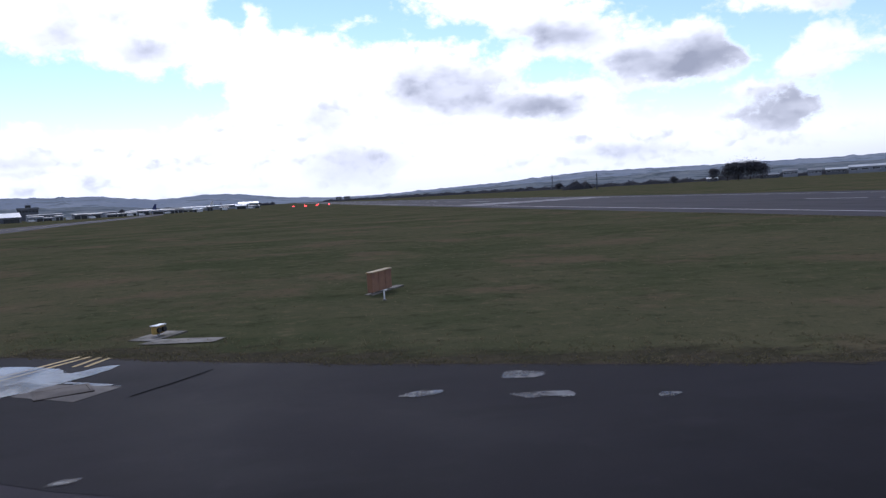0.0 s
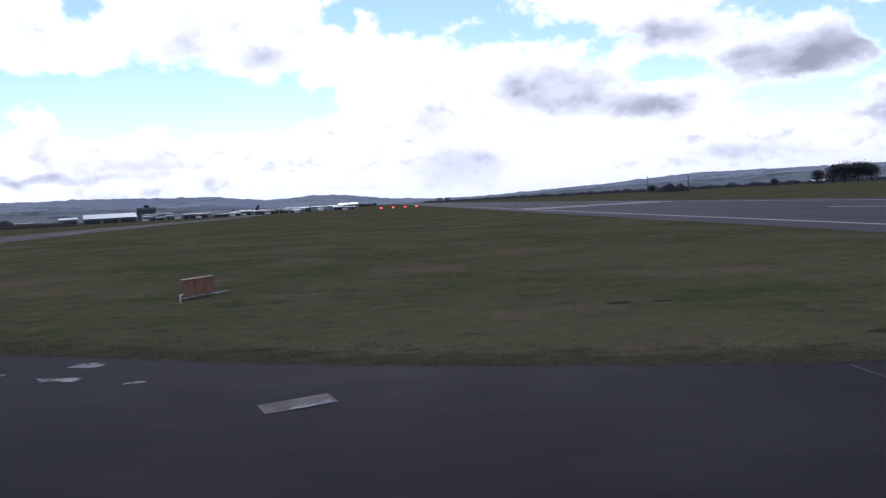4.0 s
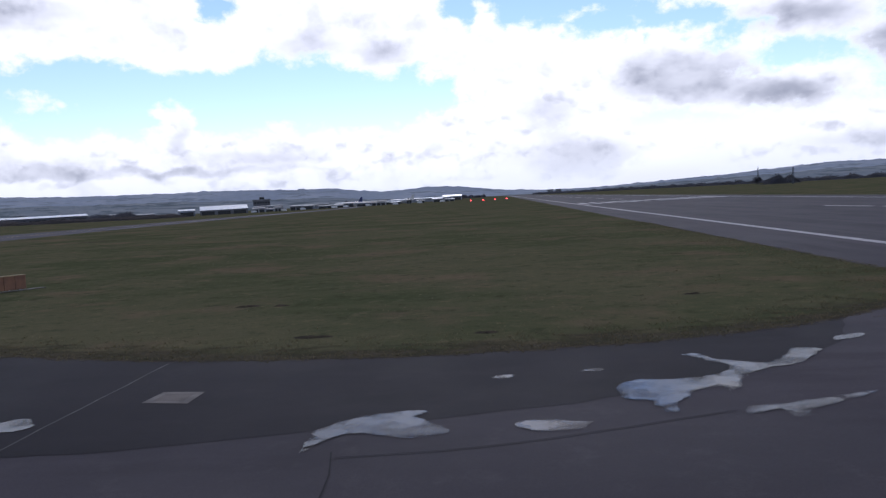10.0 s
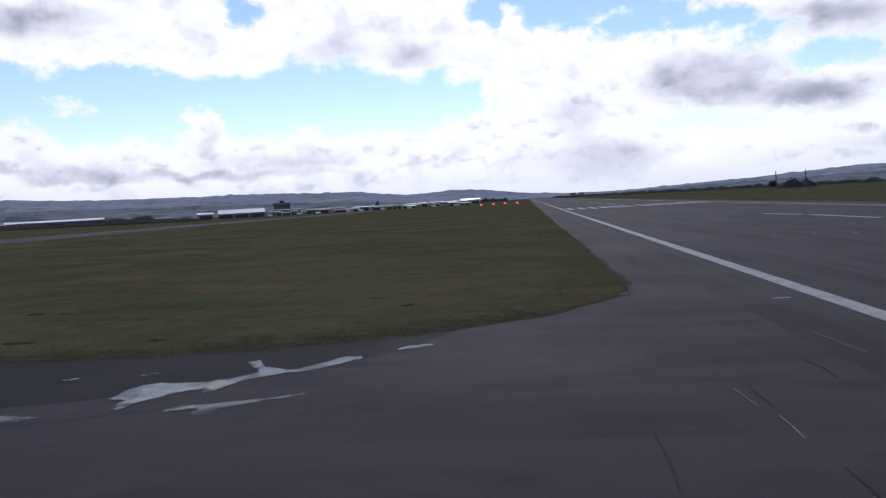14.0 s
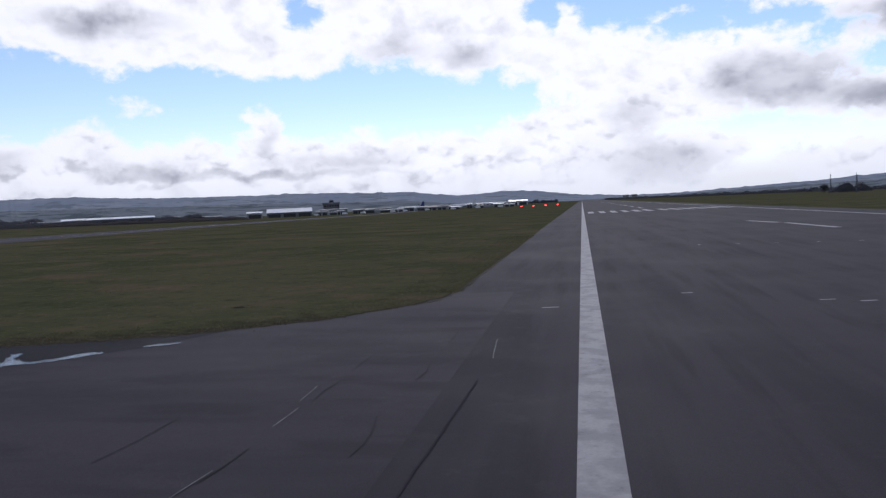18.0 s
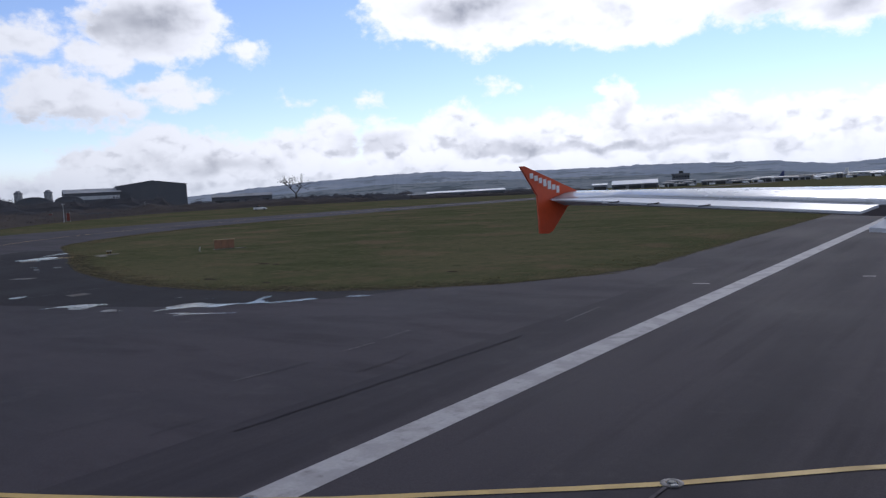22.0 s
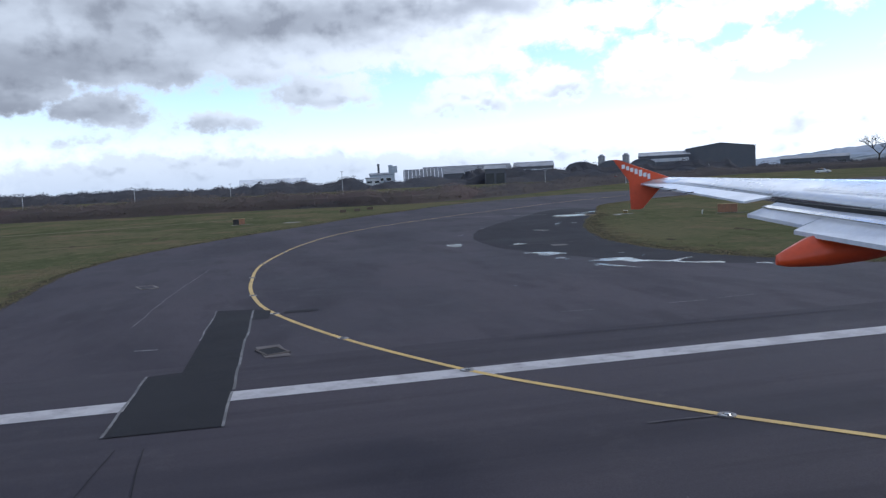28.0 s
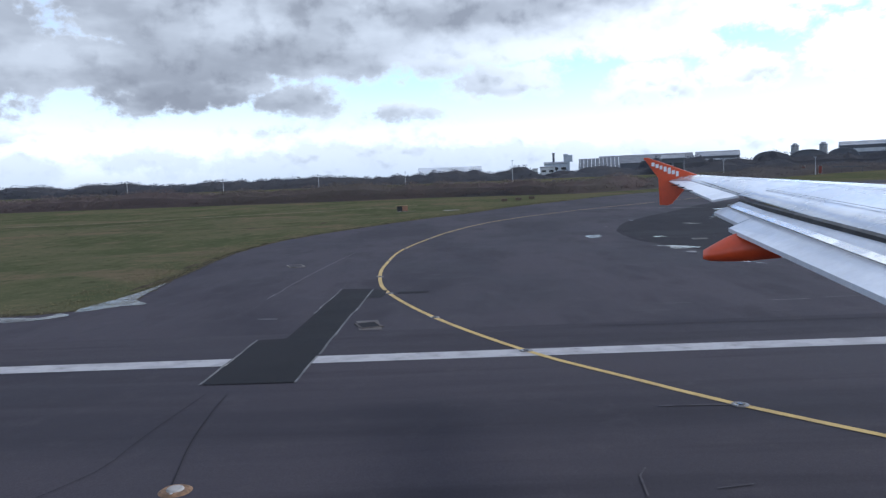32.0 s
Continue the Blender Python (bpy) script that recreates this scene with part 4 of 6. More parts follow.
TUFT = material("tuft_blades", (0.118, 0.114, 0.062), 0.9, (0.150, 0.128, 0.080), 0.3, 5.0, island=True, spec=0.0, thin=True)
EARTH = material("bare_earth", (0.072, 0.060, 0.046), 0.95, (0.048, 0.042, 0.032), 1.5, 14.0, 0.5, spec=0.0)
grass_tufts()
for x, y, w, h in ((-35.5, 36.5, 0.6, 0.35), (-33.9, 36.2, 0.4, 0.25), (-30.4, 27.8, 0.7, 0.25), (-24.6, 27.3, 0.4, 0.2), (-16.5, 34, 0.4, 0.2),
                   (-16.5, -10.9, 1.3, 0.25), (-26, -11.8, 1.6, 0.25), (-88, 118, 3.0, 0.8), (-62.5, -18, 1.4, 0.3), (-67, -11, 1.6, 0.3)):
    n, z = 14, rise(x, y)
    bm = bmesh.new()
    top = bm.verts.new((x, y, z + 0.04))
    ring = [bm.verts.new((x + math.cos(i * math.tau / n) * w * random.uniform(0.7, 1.2), y + math.sin(i * math.tau / n) * h * random.uniform(0.7, 1.2), z + 0.004)) for i in range(n)]
    mid = [bm.verts.new((x + (v.co.x - x) * 0.55, y + (v.co.y - y) * 0.55, z + random.uniform(0.015, 0.06))) for v in ring]
    for i in range(n):
        bm.faces.new((ring[i], ring[(i + 1) % n], mid[(i + 1) % n], mid[i]))
        bm.faces.new((mid[i], mid[(i + 1) % n], top))
    tagged(new("earth_patch", mesh_of("earth_patch", bm, EARTH)), "low patch of bare dark earth in grass", "earth", kind="structure")


def worn_verge(name, line, wide, off):
    """Trampled grass along the asphalt edge, fading into the turf."""
    vs, fs, fade = [], [], []
    steps = (-0.05, 0.25, 0.6, 1.0)
    for i, p in enumerate(line):
        d = (line[min(i + 1, len(line) - 1)] - line[max(i - 1, 0)]).normalized()
        for u in steps:
            q = p + Vector((-d.y, d.x)) * wide * u
            vs.append((q.x, q.y, rise(q.x, q.y) + off))
            fade.append(1.0 - max(0.0, u))
    for i in range(len(line) - 1):
        for j in range(len(steps) - 1):
            k = i * len(steps) + j
            fs.append((k, k + len(steps), k + len(steps) + 1, k + 1))
    me = bpy.data.meshes.new(name)
    me.from_pydata(vs, [], fs)
    me.attributes.new("fade", "FLOAT", "POINT").data.foreach_set("value", fade)
    me.materials.append(VERGE)
    return tagged(new(name, me), "brown worn grass and soil beside the asphalt", "grass", kind="structure")


def verge_turf(name):
    m = bpy.data.materials.new(name)
    m.use_nodes = True
    k = Nodes(m.node_tree)
    at = k.node("ShaderNodeTexCoord").outputs["Object"]
    fade = k.node("ShaderNodeAttribute", attribute_name="fade").outputs["Fac"]
    long = k.node("ShaderNodeMapping")
    k.put(long.inputs[0], at)
    long.inputs["Scale"].default_value = (0.45, 1.3, 1.0)
    clump = k.noise(long.outputs[0], 1.3, 6, 0.72)
    speck = k.noise(at, 6.0, 5, 0.7)
    col = k.mix(k.band(clump, 0.40, 0.60), (0.084, 0.072, 0.052), (0.056, 0.053, 0.036))
    col = k.mix(k.band(speck, 0.52, 0.70, 0.0, 0.7), col, (0.165, 0.138, 0.100))
    col = k.mix(k.band(speck, 0.46, 0.34, 0.0, 0.7), col, (0.026, 0.025, 0.018))
    b = k.node("ShaderNodeBsdfPrincipled")
    k.put(b.inputs["Base Color"], col)
    b.inputs["Roughness"].default_value = 0.95
    b.inputs["Specular IOR Level"].default_value = 0.0
    n = k.node("ShaderNodeBump")
    n.inputs["Strength"].default_value, n.inputs["Distance"].default_value = 0.8, 0.06
    k.put(n.inputs["Height"], k.math("ADD", clump, k.math("MULTIPLY", speck, 0.4)))
    k.put(b.inputs["Normal"], n.outputs[0])
    both = k.node("ShaderNodeMixShader")
    wobble = k.math("MULTIPLY_ADD", k.noise(long.outputs[0], 0.8, 6, 0.7), 2.0, -1.05)
    k.put(both.inputs[0], k.band(k.math("ADD", fade, wobble), 0.30, 0.80, 0.0, 0.75))
    k.put(both.inputs[1], k.node("ShaderNodeBsdfTransparent").outputs[0])
    k.put(both.inputs[2], b.outputs[0])
    k.t.links.new(both.outputs[0], k.node("ShaderNodeOutputMaterial").inputs[0])
    return m


VERGE = verge_turf("worn_verge_turf")
worn_verge("worn_verge", ragged(ISLAND_EDGE[:-2], 0.22, 0.7, 3, False), 3.2, 0.008)
worn_verge("worn_verge", ragged(TAXI_OUT[1:14], 0.22, 0.7, 5, False), 1.3, 0.008)

# worn wheel tracks in the verge
TRACK = material("trodden_straw_grass", (0.150, 0.135, 0.095), 0.95, (0.098, 0.092, 0.058), 0.6, 9.0, spec=0.0)
TRACK_DARK = material("trodden_dark_grass", (0.055, 0.050, 0.034), 0.95, (0.078, 0.072, 0.044), 0.6, 9.0, spec=0.0)
for line, wide, mat in (([(-84, -58), (-84.6, -48), (-87, -40), (-90.5, -34), (-93, -26), (-97.7, -14.8), (-104, -2)], 1.5, TRACK), ([(-81, -58), (-81.8, -46), (-84.5, -38), (-88, -32), (-91, -24), (-95.5, -12.5)], 0.9, TRACK_DARK),
                        ([(-64, -42), (-65.8, -32), (-62.2, -17.1), (-69.3, -10.4), (-80, -6)], 0.5, TRACK_DARK), ([(-75.1, -44), (-76.7, -40.5), (-80.5, -37)], 0.9, TRACK)):
    bm = sheet([p for p in ragged(line, 0.35, 1.0, 11, False)] + [p + Vector((-wide, 0.1)) for p in ragged(line, 0.45, 1.0, 15, False)[::-1]], 0.012)
    tagged(new("wheel_track", mesh_of("wheel_track", bm, mat)), "worn straw-coloured wheel track in the grass verge", "track", kind="structure")

JOINT = material("worn_paving_joint", (0.034, 0.032, 0.038), 0.9, (0.042, 0.039, 0.045), 0.9, 14.0, spec=0.1)
# dark broken paving joints along the runway, and the soil edge of the grass
for x, y0, y1 in ((-4.4, 7, 30), (-6.4, 2, 24), (-9.0, -4, 16)):
    y = y0
    while y < y1:
        n = random.uniform(0.8, 3.0)
        seam([(x + random.uniform(-0.1, 0.1), y), (x + random.uniform(-0.15, 0.15), y + n / 2), (x + random.uniform(-0.1, 0.1), y + n)], random.uniform(0.015, 0.04), JOINT, "dark worn paving joint in the asphalt")
        y += n + random.uniform(1.5, 5.0)
soil = strip([p + Vector((0, 0.04)) for p in ragged(TAXI_IN[8:] + ISLAND_EDGE, 0.22, 0.7, 3, False)], 0.16, 0.021)
tagged(new("soil_edge", mesh_of("soil_edge", soil, EARTH)), "thin dark soil edge between grass and asphalt", "soil", kind="structure")
soil = strip(ragged(TAXI_OUT[:13], 0.22, 0.7, 5, False), 0.16, 0.021)
tagged(new("soil_edge", mesh_of("soil_edge", soil, EARTH)), "thin dark soil edge between grass and asphalt", "soil", kind="structure")

# ---------------------------------------------------------------- aircraft wing seen from the cabin window
def make_wing():
    """Outer part of a swept wing. Across: metres outboard; along: metres forward."""
    w = thing("aircraft_wing", "silver-grey airliner wing with orange tip fence and fairing", "aircraft wing", at=(17.54, 1.92, 0), turn=-22.0)
    tip = 15.2

    def te(s):
        return 0.94 + 0.277 * (tip - s)

    def tez(s):
        return 4.26 - 0.069 * (tip - s)

    def crest(s):
        return 1.46 + 0.51 * (tip - s), 4.36 - 0.037 * (tip - s)

    def section(s, cut):
        d = tip - s
        a, az = te(s) + cut, tez(s) + cut * 0.14
        c, cz = crest(s)
        out = [(a, az)]
        for u in (0.2, 0.45, 0.7, 1.0):
            out.append((a + (c - a) * u, az + (cz - az) * u + 0.05 * math.sin(u * math.pi) * (0.5 + 0.1 * d)))
        out += [(c + 0.22 + 0.02 * d, cz - 0.03), (c + 0.42 + 0.04 * d, cz - 0.11 - 0.008 * d), (c + 0.40 + 0.04 * d, cz - 0.16 - 0.012 * d), (c, cz - 0.19 - 0.03 * d), ((a + c) / 2, (az + cz) / 2 - 0.15 - 0.03 * d), (a, az - 0.012)]
        return [(-s, f, z) for f, z in out]

    bm = bmesh.new()
    rows = []
    for s, cut in ((15.2, 0.0), (14.4, 0.30), (13.2, 0.34), (12.2, 0.36), (11.34, 0.38), (11.30, 0.40), (10.0, 0.43), (8.4, 0.46), (6.6, 0.50), (4.6, 0.54)):
        rows.append([bm.verts.new(p) for p in section(s, cut)])
    for p, q in zip(rows, rows[1:]):
        for i in range(len(p)):
            f = bm.faces.new((p[i], p[(i + 1) % len(p)], q[(i + 1) % len(p)], q[i]))
            f.smooth = i not in (len(p) - 1, len(p) - 2)
    bm.faces.new(rows[0][::-1])
    bm.faces.new(rows[-1])
    bmesh.ops.recalc_face_normals(bm, faces=bm.faces)
    part("wing_panel", bm, WING_GREY, w)

    def slab(name, corners, thick, mat, label="", parent=None):
        """A thin plate between four corners given as (outboard, forward, height)."""
        b = bmesh.new()
        up = [b.verts.new((-s, f, z)) for s, f, z in corners]
        lo = [b.verts.new((-s, f, z - thick)) for s, f, z in corners]
        b.faces.new(up)
        b.faces.new(lo[::-1])
        n = len(up)
        for i in range(n):
            b.faces.new((up[i], lo[i], lo[(i + 1) % n], up[(i + 1) % n]))
        bmesh.ops.recalc_face_normals(b, faces=b.faces)
        return part(name, b, mat, parent or w, label)

    g = 0.015
    slab("aileron", [(14.4, te(14.4), tez(14.4)), (11.34, te(11.34), tez(11.34) - 0.01), (11.34, te(11.34) + 0.38 - g, tez(11.34) + 0.045), (14.4, te(14.4) + 0.30 - g, tez(14.4) + 0.035)], 0.03, WING_PALE, "pale grey aileron")
    slab("tip_panel", [(15.18, te(15.18), tez(15.18)), (14.42, te(14.42), tez(14.42)), (14.42, te(14.42) + 0.30, tez(14.42) + 0.037)], 0.02, WING_PALE)
    outer = slab("flap", [(11.26, te(11.26), 3.81), (9.98, te(9.98) + 0.02, 3.72), (9.90, te(9.9) + 0.42, 3.90), (11.15, te(11.15) + 0.34, 3.965)], 0.045, WING_PALE, "pale grey trailing edge flap, slightly lowered")
    slab("flap", [(9.96, te(9.96) - 0.10, 3.66), (4.6, te(4.6) - 0.13, 3.435), (4.6, te(4.6) + 0.48, 3.645), (9.92, te(9.92) + 0.42, 3.895)], 0.05, WING_PALE, "pale grey trailing edge flap, slightly lowered")
    slab("flap_edge", [(11.2, te(11.2) + 0.16, 3.905), (4.6, te(4.6) + 0.16, 3.545), (4.6, te(4.6) + 0.25, 3.58), (11.18, te(11.18) + 0.22, 3.93)], 0.012, STEEL_BRIGHT, "bright bare metal strip", outer)
    # black strip laid in as the shade of the gap ahead of the flap
    slab("flap_gap_shade", [(11.2, te(11.2) + 0.33, 3.985), (4.6, te(4.6) + 0.47, 3.67), (4.6, te(4.6) + 0.55, 3.68), (11.25, te(11.25) + 0.41, 3.995)], 0.05, BLACK, "black strip painting the shade in the gap ahead of the flap")
    # panel lines on the upper skin, following the surface
    for u0, s0, s1, wid in ((0.02, 14.3, 11.4, 0.02), (0.30, 11.2, 4.6, 0.018), (0.72, 14.6, 4.6, 0.02)):
        b = bmesh.new()
        prev = None
        for i in range(13):
            s = s0 + (s1 - s0) * i / 12
            d = tip - s
            cut = 0.36
            a, az = te(s) + cut, tez(s) + cut * 0.14
            c, cz = crest(s)
            f = a + (c - a) * u0
            z = az + (cz - az) * u0 + 0.05 * math.sin(u0 * math.pi) * (0.5 + 0.1 * d) + 0.012
            cur = (b.verts.new((-s, f, z)), b.verts.new((-s, f + wid, z + 0.001)))
            if prev:
                b.faces.new((prev[0], prev[1], cur[1], cur[0]))
            prev = cur
        part("panel_line", b, BLACK, w, "dark panel joint")
    for s in (14.15, 13.6, 12.95):
        b = bmesh.new()
        tube(b, (-s, te(s) + 0.02, tez(s)), (-s - 0.06, te(s) - 0.13, tez(s) - 0.01), 0.012, 0.006, 6)
        part("static_wick", b, BLACK, w, "thin dark static wick")
    # tip fence: swept fin above and below the tip
    b = bmesh.new()
    outline = [(0.44, 4.74), (0.52, 4.74), (1.47, 4.36), (1.62, 4.33), (1.40, 4.24), (1.26, 4.12), (0.98, 3.80), (0.90, 3.77), (0.75, 3.78), (0.73, 4.32)]
    inner = [b.verts.new((-15.22, f, z)) for f, z in outline]
    out = [b.verts.new((-15.27, f + 0.01, z)) for f, z in outline]
    b.faces.new(inner)
    b.faces.new(out[::-1])
    for i in range(len(outline)):
        b.faces.new((inner[i], out[i], out[(i + 1) % len(outline)], inner[(i + 1) % len(outline)]))
    bmesh.ops.recalc_face_normals(b, faces=b.faces)
    fence = part("tip_fence", b, ORANGE, w, "orange wing tip fence")
    for i, (hgt, wid) in enumerate(((0.075, 0.06), (0.075, 0.06), (0.075, 0.055), (0.10, 0.055), (0.12, 0.06), (0.075, 0.06), (0.10, 0.05))):
        f, z = 0.60 + i * 0.079, 4.60 - i * 0.034
        b = boxm(-15.221, -15.212, f, f + wid, z - hgt * 0.5, z + hgt * 0.5)
        part("marking_bar", b, WHITE_METAL, fence, "white painted bar")
    # flap track fairing: a long boat-shaped pod
    b = bmesh.new()
    rings = []
    for f, wd, top, bot in ((2.00, 0.05, 3.40, 3.29), (2.10, 0.14, 3.46, 3.27), (2.30, 0.20, 3.575, 3.27), (2.55, 0.24, 3.68, 3.28), (2.90, 0.25, 3.70, 3.32), (3.3, 0.24, 3.72, 3.40), (4.0, 0.2, 3.78, 3.55), (4.8, 0.10, 3.84, 3.70)):
        m = (top + bot) / 2
        rings.append([b.verts.new((-9.6 + x * wd, f, z)) for x, z in ((-1, m - (top - bot) * 0.15), (-0.8, m + (top - bot) * 0.12), (-0.25, top), (0.25, top), (0.8, m + (top - bot) * 0.12), (1, m - (top - bot) * 0.15), (0.6, bot), (-0.6, bot))])
    for p, q in zip(rings, rings[1:]):
        for i in range(8):
            fc = b.faces.new((p[i], p[(i + 1) % 8], q[(i + 1) % 8], q[i]))
            fc.smooth = True
    b.faces.new(rings[0][::-1])
    b.faces.new(rings[-1])
    bmesh.ops.recalc_face_normals(b, faces=b.faces)
    part("track_fairing", b, ORANGE, w, "orange flap track fairing")
    return w


WING_GREY = material("wing_upper_skin", (0.66, 0.68, 0.72), 0.22, (0.56, 0.58, 0.62), 0.7, 8.0, metal=0.30, spots=((0.33, 0.34, 0.37), 1.4, 0.60, 0.75))
WING_PALE = material("wing_control_surface", (0.60, 0.62, 0.67), 0.34, (0.53, 0.55, 0.60), 0.9, 10.0, spots=((0.40, 0.41, 0.44), 2.0, 0.62, 0.75))
STEEL_BRIGHT = material("bare_bright_metal", (0.75, 0.76, 0.78), 0.2, None, 2.0, 10.0, metal=0.9)
make_wing()


# ---------------------------------------------------------------- airfield signs and lamps
def make_sign(x, y, turn, length, height, label, face=SIGN_YELLOW, panels=3):
    z = rise(x, y)
    s = thing("airfield_sign", label, "sign", at=(x, y, z), turn=turn)
    part("base_slab", boxm(-length / 2 - 0.15, length / 2 + 1.1, -0.22, 0.22, -0.05, 0.04, bevel=0.01), OLD_SLAB, s, "worn concrete slab")
    n = panels
    for i in range(n):
        a = -length / 2 + i * length / n
        side = ORANGE_FACE if n == 2 and i else face
        part("panel", boxm(a + 0.012, a + length / n - 0.012, -0.13, 0.13, 0.09, height - 0.05, bevel=0.012), side, s)
        part("leg", boxm(a + length / n / 2 - 0.04, a + length / n / 2 + 0.04, -0.05, 0.05, 0.03, 0.10), STEEL, s)
    part("top_cap", boxm(-length / 2 - 0.02, length / 2 + 0.02, -0.16, 0.16, height - 0.05, height, bevel=0.012), LIT_CAP, s, "yellow top cap, paled for the light on top")
    return s


# yellow cap paint, paled to carry the light that the sign's top catches
LIT_CAP = material("lit_yellow_cap", (0.44, 0.32, 0.15), 0.7, (0.28, 0.22, 0.14), 1.0, 10.0)
ORANGE_FACE = material("sign_face_orange", (0.27, 0.135, 0.075), 0.7, (0.20, 0.105, 0.07), 1.2, 10.0)
make_sign(-54.2, 47.4, 56, 1.95, 0.98, "orange-brown airfield sign box on a concrete slab", ORANGE_FACE)
make_sign(-86.6, -3.4, 100, 1.5, 0.85, "brown and black airfield sign box on short legs", BLACK, 2)


def bent_pipe(x, y):
    z = rise(x, y)
    p = thing("vent_pipe", "white bent pipe standing in the grass", "pipe", at=(x, y, z))
    b = bmesh.new()
    tube(b, (0, 0, -0.03), (0, 0, 0.42), 0.035)
    part("pipe", b, WHITE_METAL, p)
    b = bmesh.new()
    tube(b, (0, 0, 0.39), (0.14, 0.05, 0.42), 0.035, 0.03)
    part("elbow", b, WHITE_METAL, p)
    b = bmesh.new()
    tube(b, (0, 0, -0.02), (0, 0, 0.05), 0.09, 0.07)
    part("collar", b, CONCRETE, p)


bent_pipe(-54.4, 44.6)


def guard_light(x, y, turn):
    z = rise(x, y)
    g = thing("guard_light", "small yellow and white guard light on a post", "light", at=(x, y, z), turn=turn)
    part("base_slab", boxm(-0.85, 0.85, -0.5, 0.5, -0.04, 0.035, bevel=0.01), OLD_SLAB, g, "worn concrete slab")
    b = bmesh.new()
    tube(b, (0, 0, 0.02), (0, 0, 0.12), 0.06, 0.05)
    part("post", b, STEEL, g)
    housing = part("housing", boxm(-0.24, 0.24, -0.10, 0.10, 0.10, 0.36, bevel=0.03), YELLOW_PAINT, g, "yellow lamp housing")
    for i in (-0.15, 0.15):
        b = bmesh.new()
        tube(b, (i * 0.8, -0.10, 0.23), (i * 0.8, -0.18, 0.235), 0.085, 0.09, 12)
        part("hood", b, BLACK, housing, "black lamp hood")
    part("top_plate", boxm(-0.26, 0.26, -0.14, 0.12, 0.36, 0.385, bevel=0.008), WHITE_METAL, g, "white top plate")


guard_light(-62.5, 39.9, 60)
patch("concrete_square", [(-62.9, 38.5), (-62.4, 39.1), (-60.3, 38.5), (-60.6, 37.9)], OLD_SLAB, "low pale concrete slab in grass", 0.03, 0.05)
patch("concrete_square", [(-85.8, 2.4), (-86.2, 4.3), (-84.6, 4.4), (-84.2, 2.6)], OLD_SLAB, "low pale concrete slab in grass", 0.03, 0.05)


STEEL_DARK_RED = material("dark_red_housing", (0.10, 0.045, 0.04), 0.7, None, 1.0, 8.0)


def approach_lamp(x, y):
    """One of the four slope indicator lamps beside the runway."""
    p = thing("slope_lamp", "slope indicator lamp box showing red on short legs", "light", group="slope indicator lamps", at=(x, y, 0.35), turn=2)
    part("housing", boxm(-0.75, 0.75, -0.4, 0.9, 0.45, 1.0, bevel=0.04), STEEL_DARK_RED, p)
    for i in (-0.38, 0.38):
        b = bmesh.new()
        tube(b, (i, -0.40, 0.74), (i, -0.46, 0.74), 0.30, 0.30, 14)
        part("lens", b, RED_LAMP, p, "glowing red lens")
    for i, j in ((-0.6, -0.3), (0.6, -0.3), (-0.6, 0.8), (0.6, 0.8)):
        b = bmesh.new()
        tube(b, (i, j, -0.36), (i, j, 0.46), 0.05)
        part("leg", b, STEEL, p)
    return p


lamp = approach_lamp(-46.3, 594)
for i in (1, 2, 3):
    copy_thing(lamp, pose(-46.3 + 9.15 * i, 594 + 4.6 * i, 0.35, 0, 0, 2))
# small dark markers on the far verge
for x, y in ((-107, 12), (-109, 14.5), (-112, 17)):
    m = thing("verge_marker", "small brown marker board in the verge", "marker", group="verge markers", at=(x, y, rise(x, y)), turn=80)
    part("board", boxm(-0.5, 0.5, -0.05, 0.05, 0.02, 0.45, bevel=0.01), BROWN_BOARD, m)
    part("leg", boxm(-0.05, 0.05, -0.04, 0.04, -0.05, 0.30), STEEL, m)


# ---------------------------------------------------------------- posts, masts
POST_GREY = material("dull_grey_post_paint", (0.42, 0.43, 0.45), 0.7, (0.34, 0.35, 0.37), 1.0, 10.0)


def lamp_post(a, d, eye, h=4.6):
    x, y = eye[0] - math.sin(radians(a)) * d, eye[1] + math.cos(radians(a)) * d
    p = thing("lamp_post", "slender pale grey lamp post behind the hedge", "lamp post", group="lamp posts along the perimeter", at=(x, y, rise(x, y)), turn=a)
    b = bmesh.new()
    tube(b, (0, 0, -0.1), (0, 0, h), 0.10, 0.07)
    part("pole", b, POST_GREY, p)
    part("lantern", boxm(-0.45, 0.45, -0.12, 0.12, h - 0.02, h + 0.13, bevel=0.03), POST_GREY, p)
    b = bmesh.new()
    tube(b, (0, 0, -0.1), (0, 0, 0.5), 0.2, 0.18)
    part("base", b, STEEL, p)
    return p


E32, E23 = (19.3, 4.2), (10.7, -1.2)
for a, d in ((113.4, 232), (107.0, 236), (100.2, 240), (93.8, 245)):
    lamp_post(a, d, E32)
lamp_post(85.8, 250, E32, 6.9)
for a, d in ((68.8, 217), (62.9, 222), (57.7, 390)):
    lamp_post(a, d, E23)


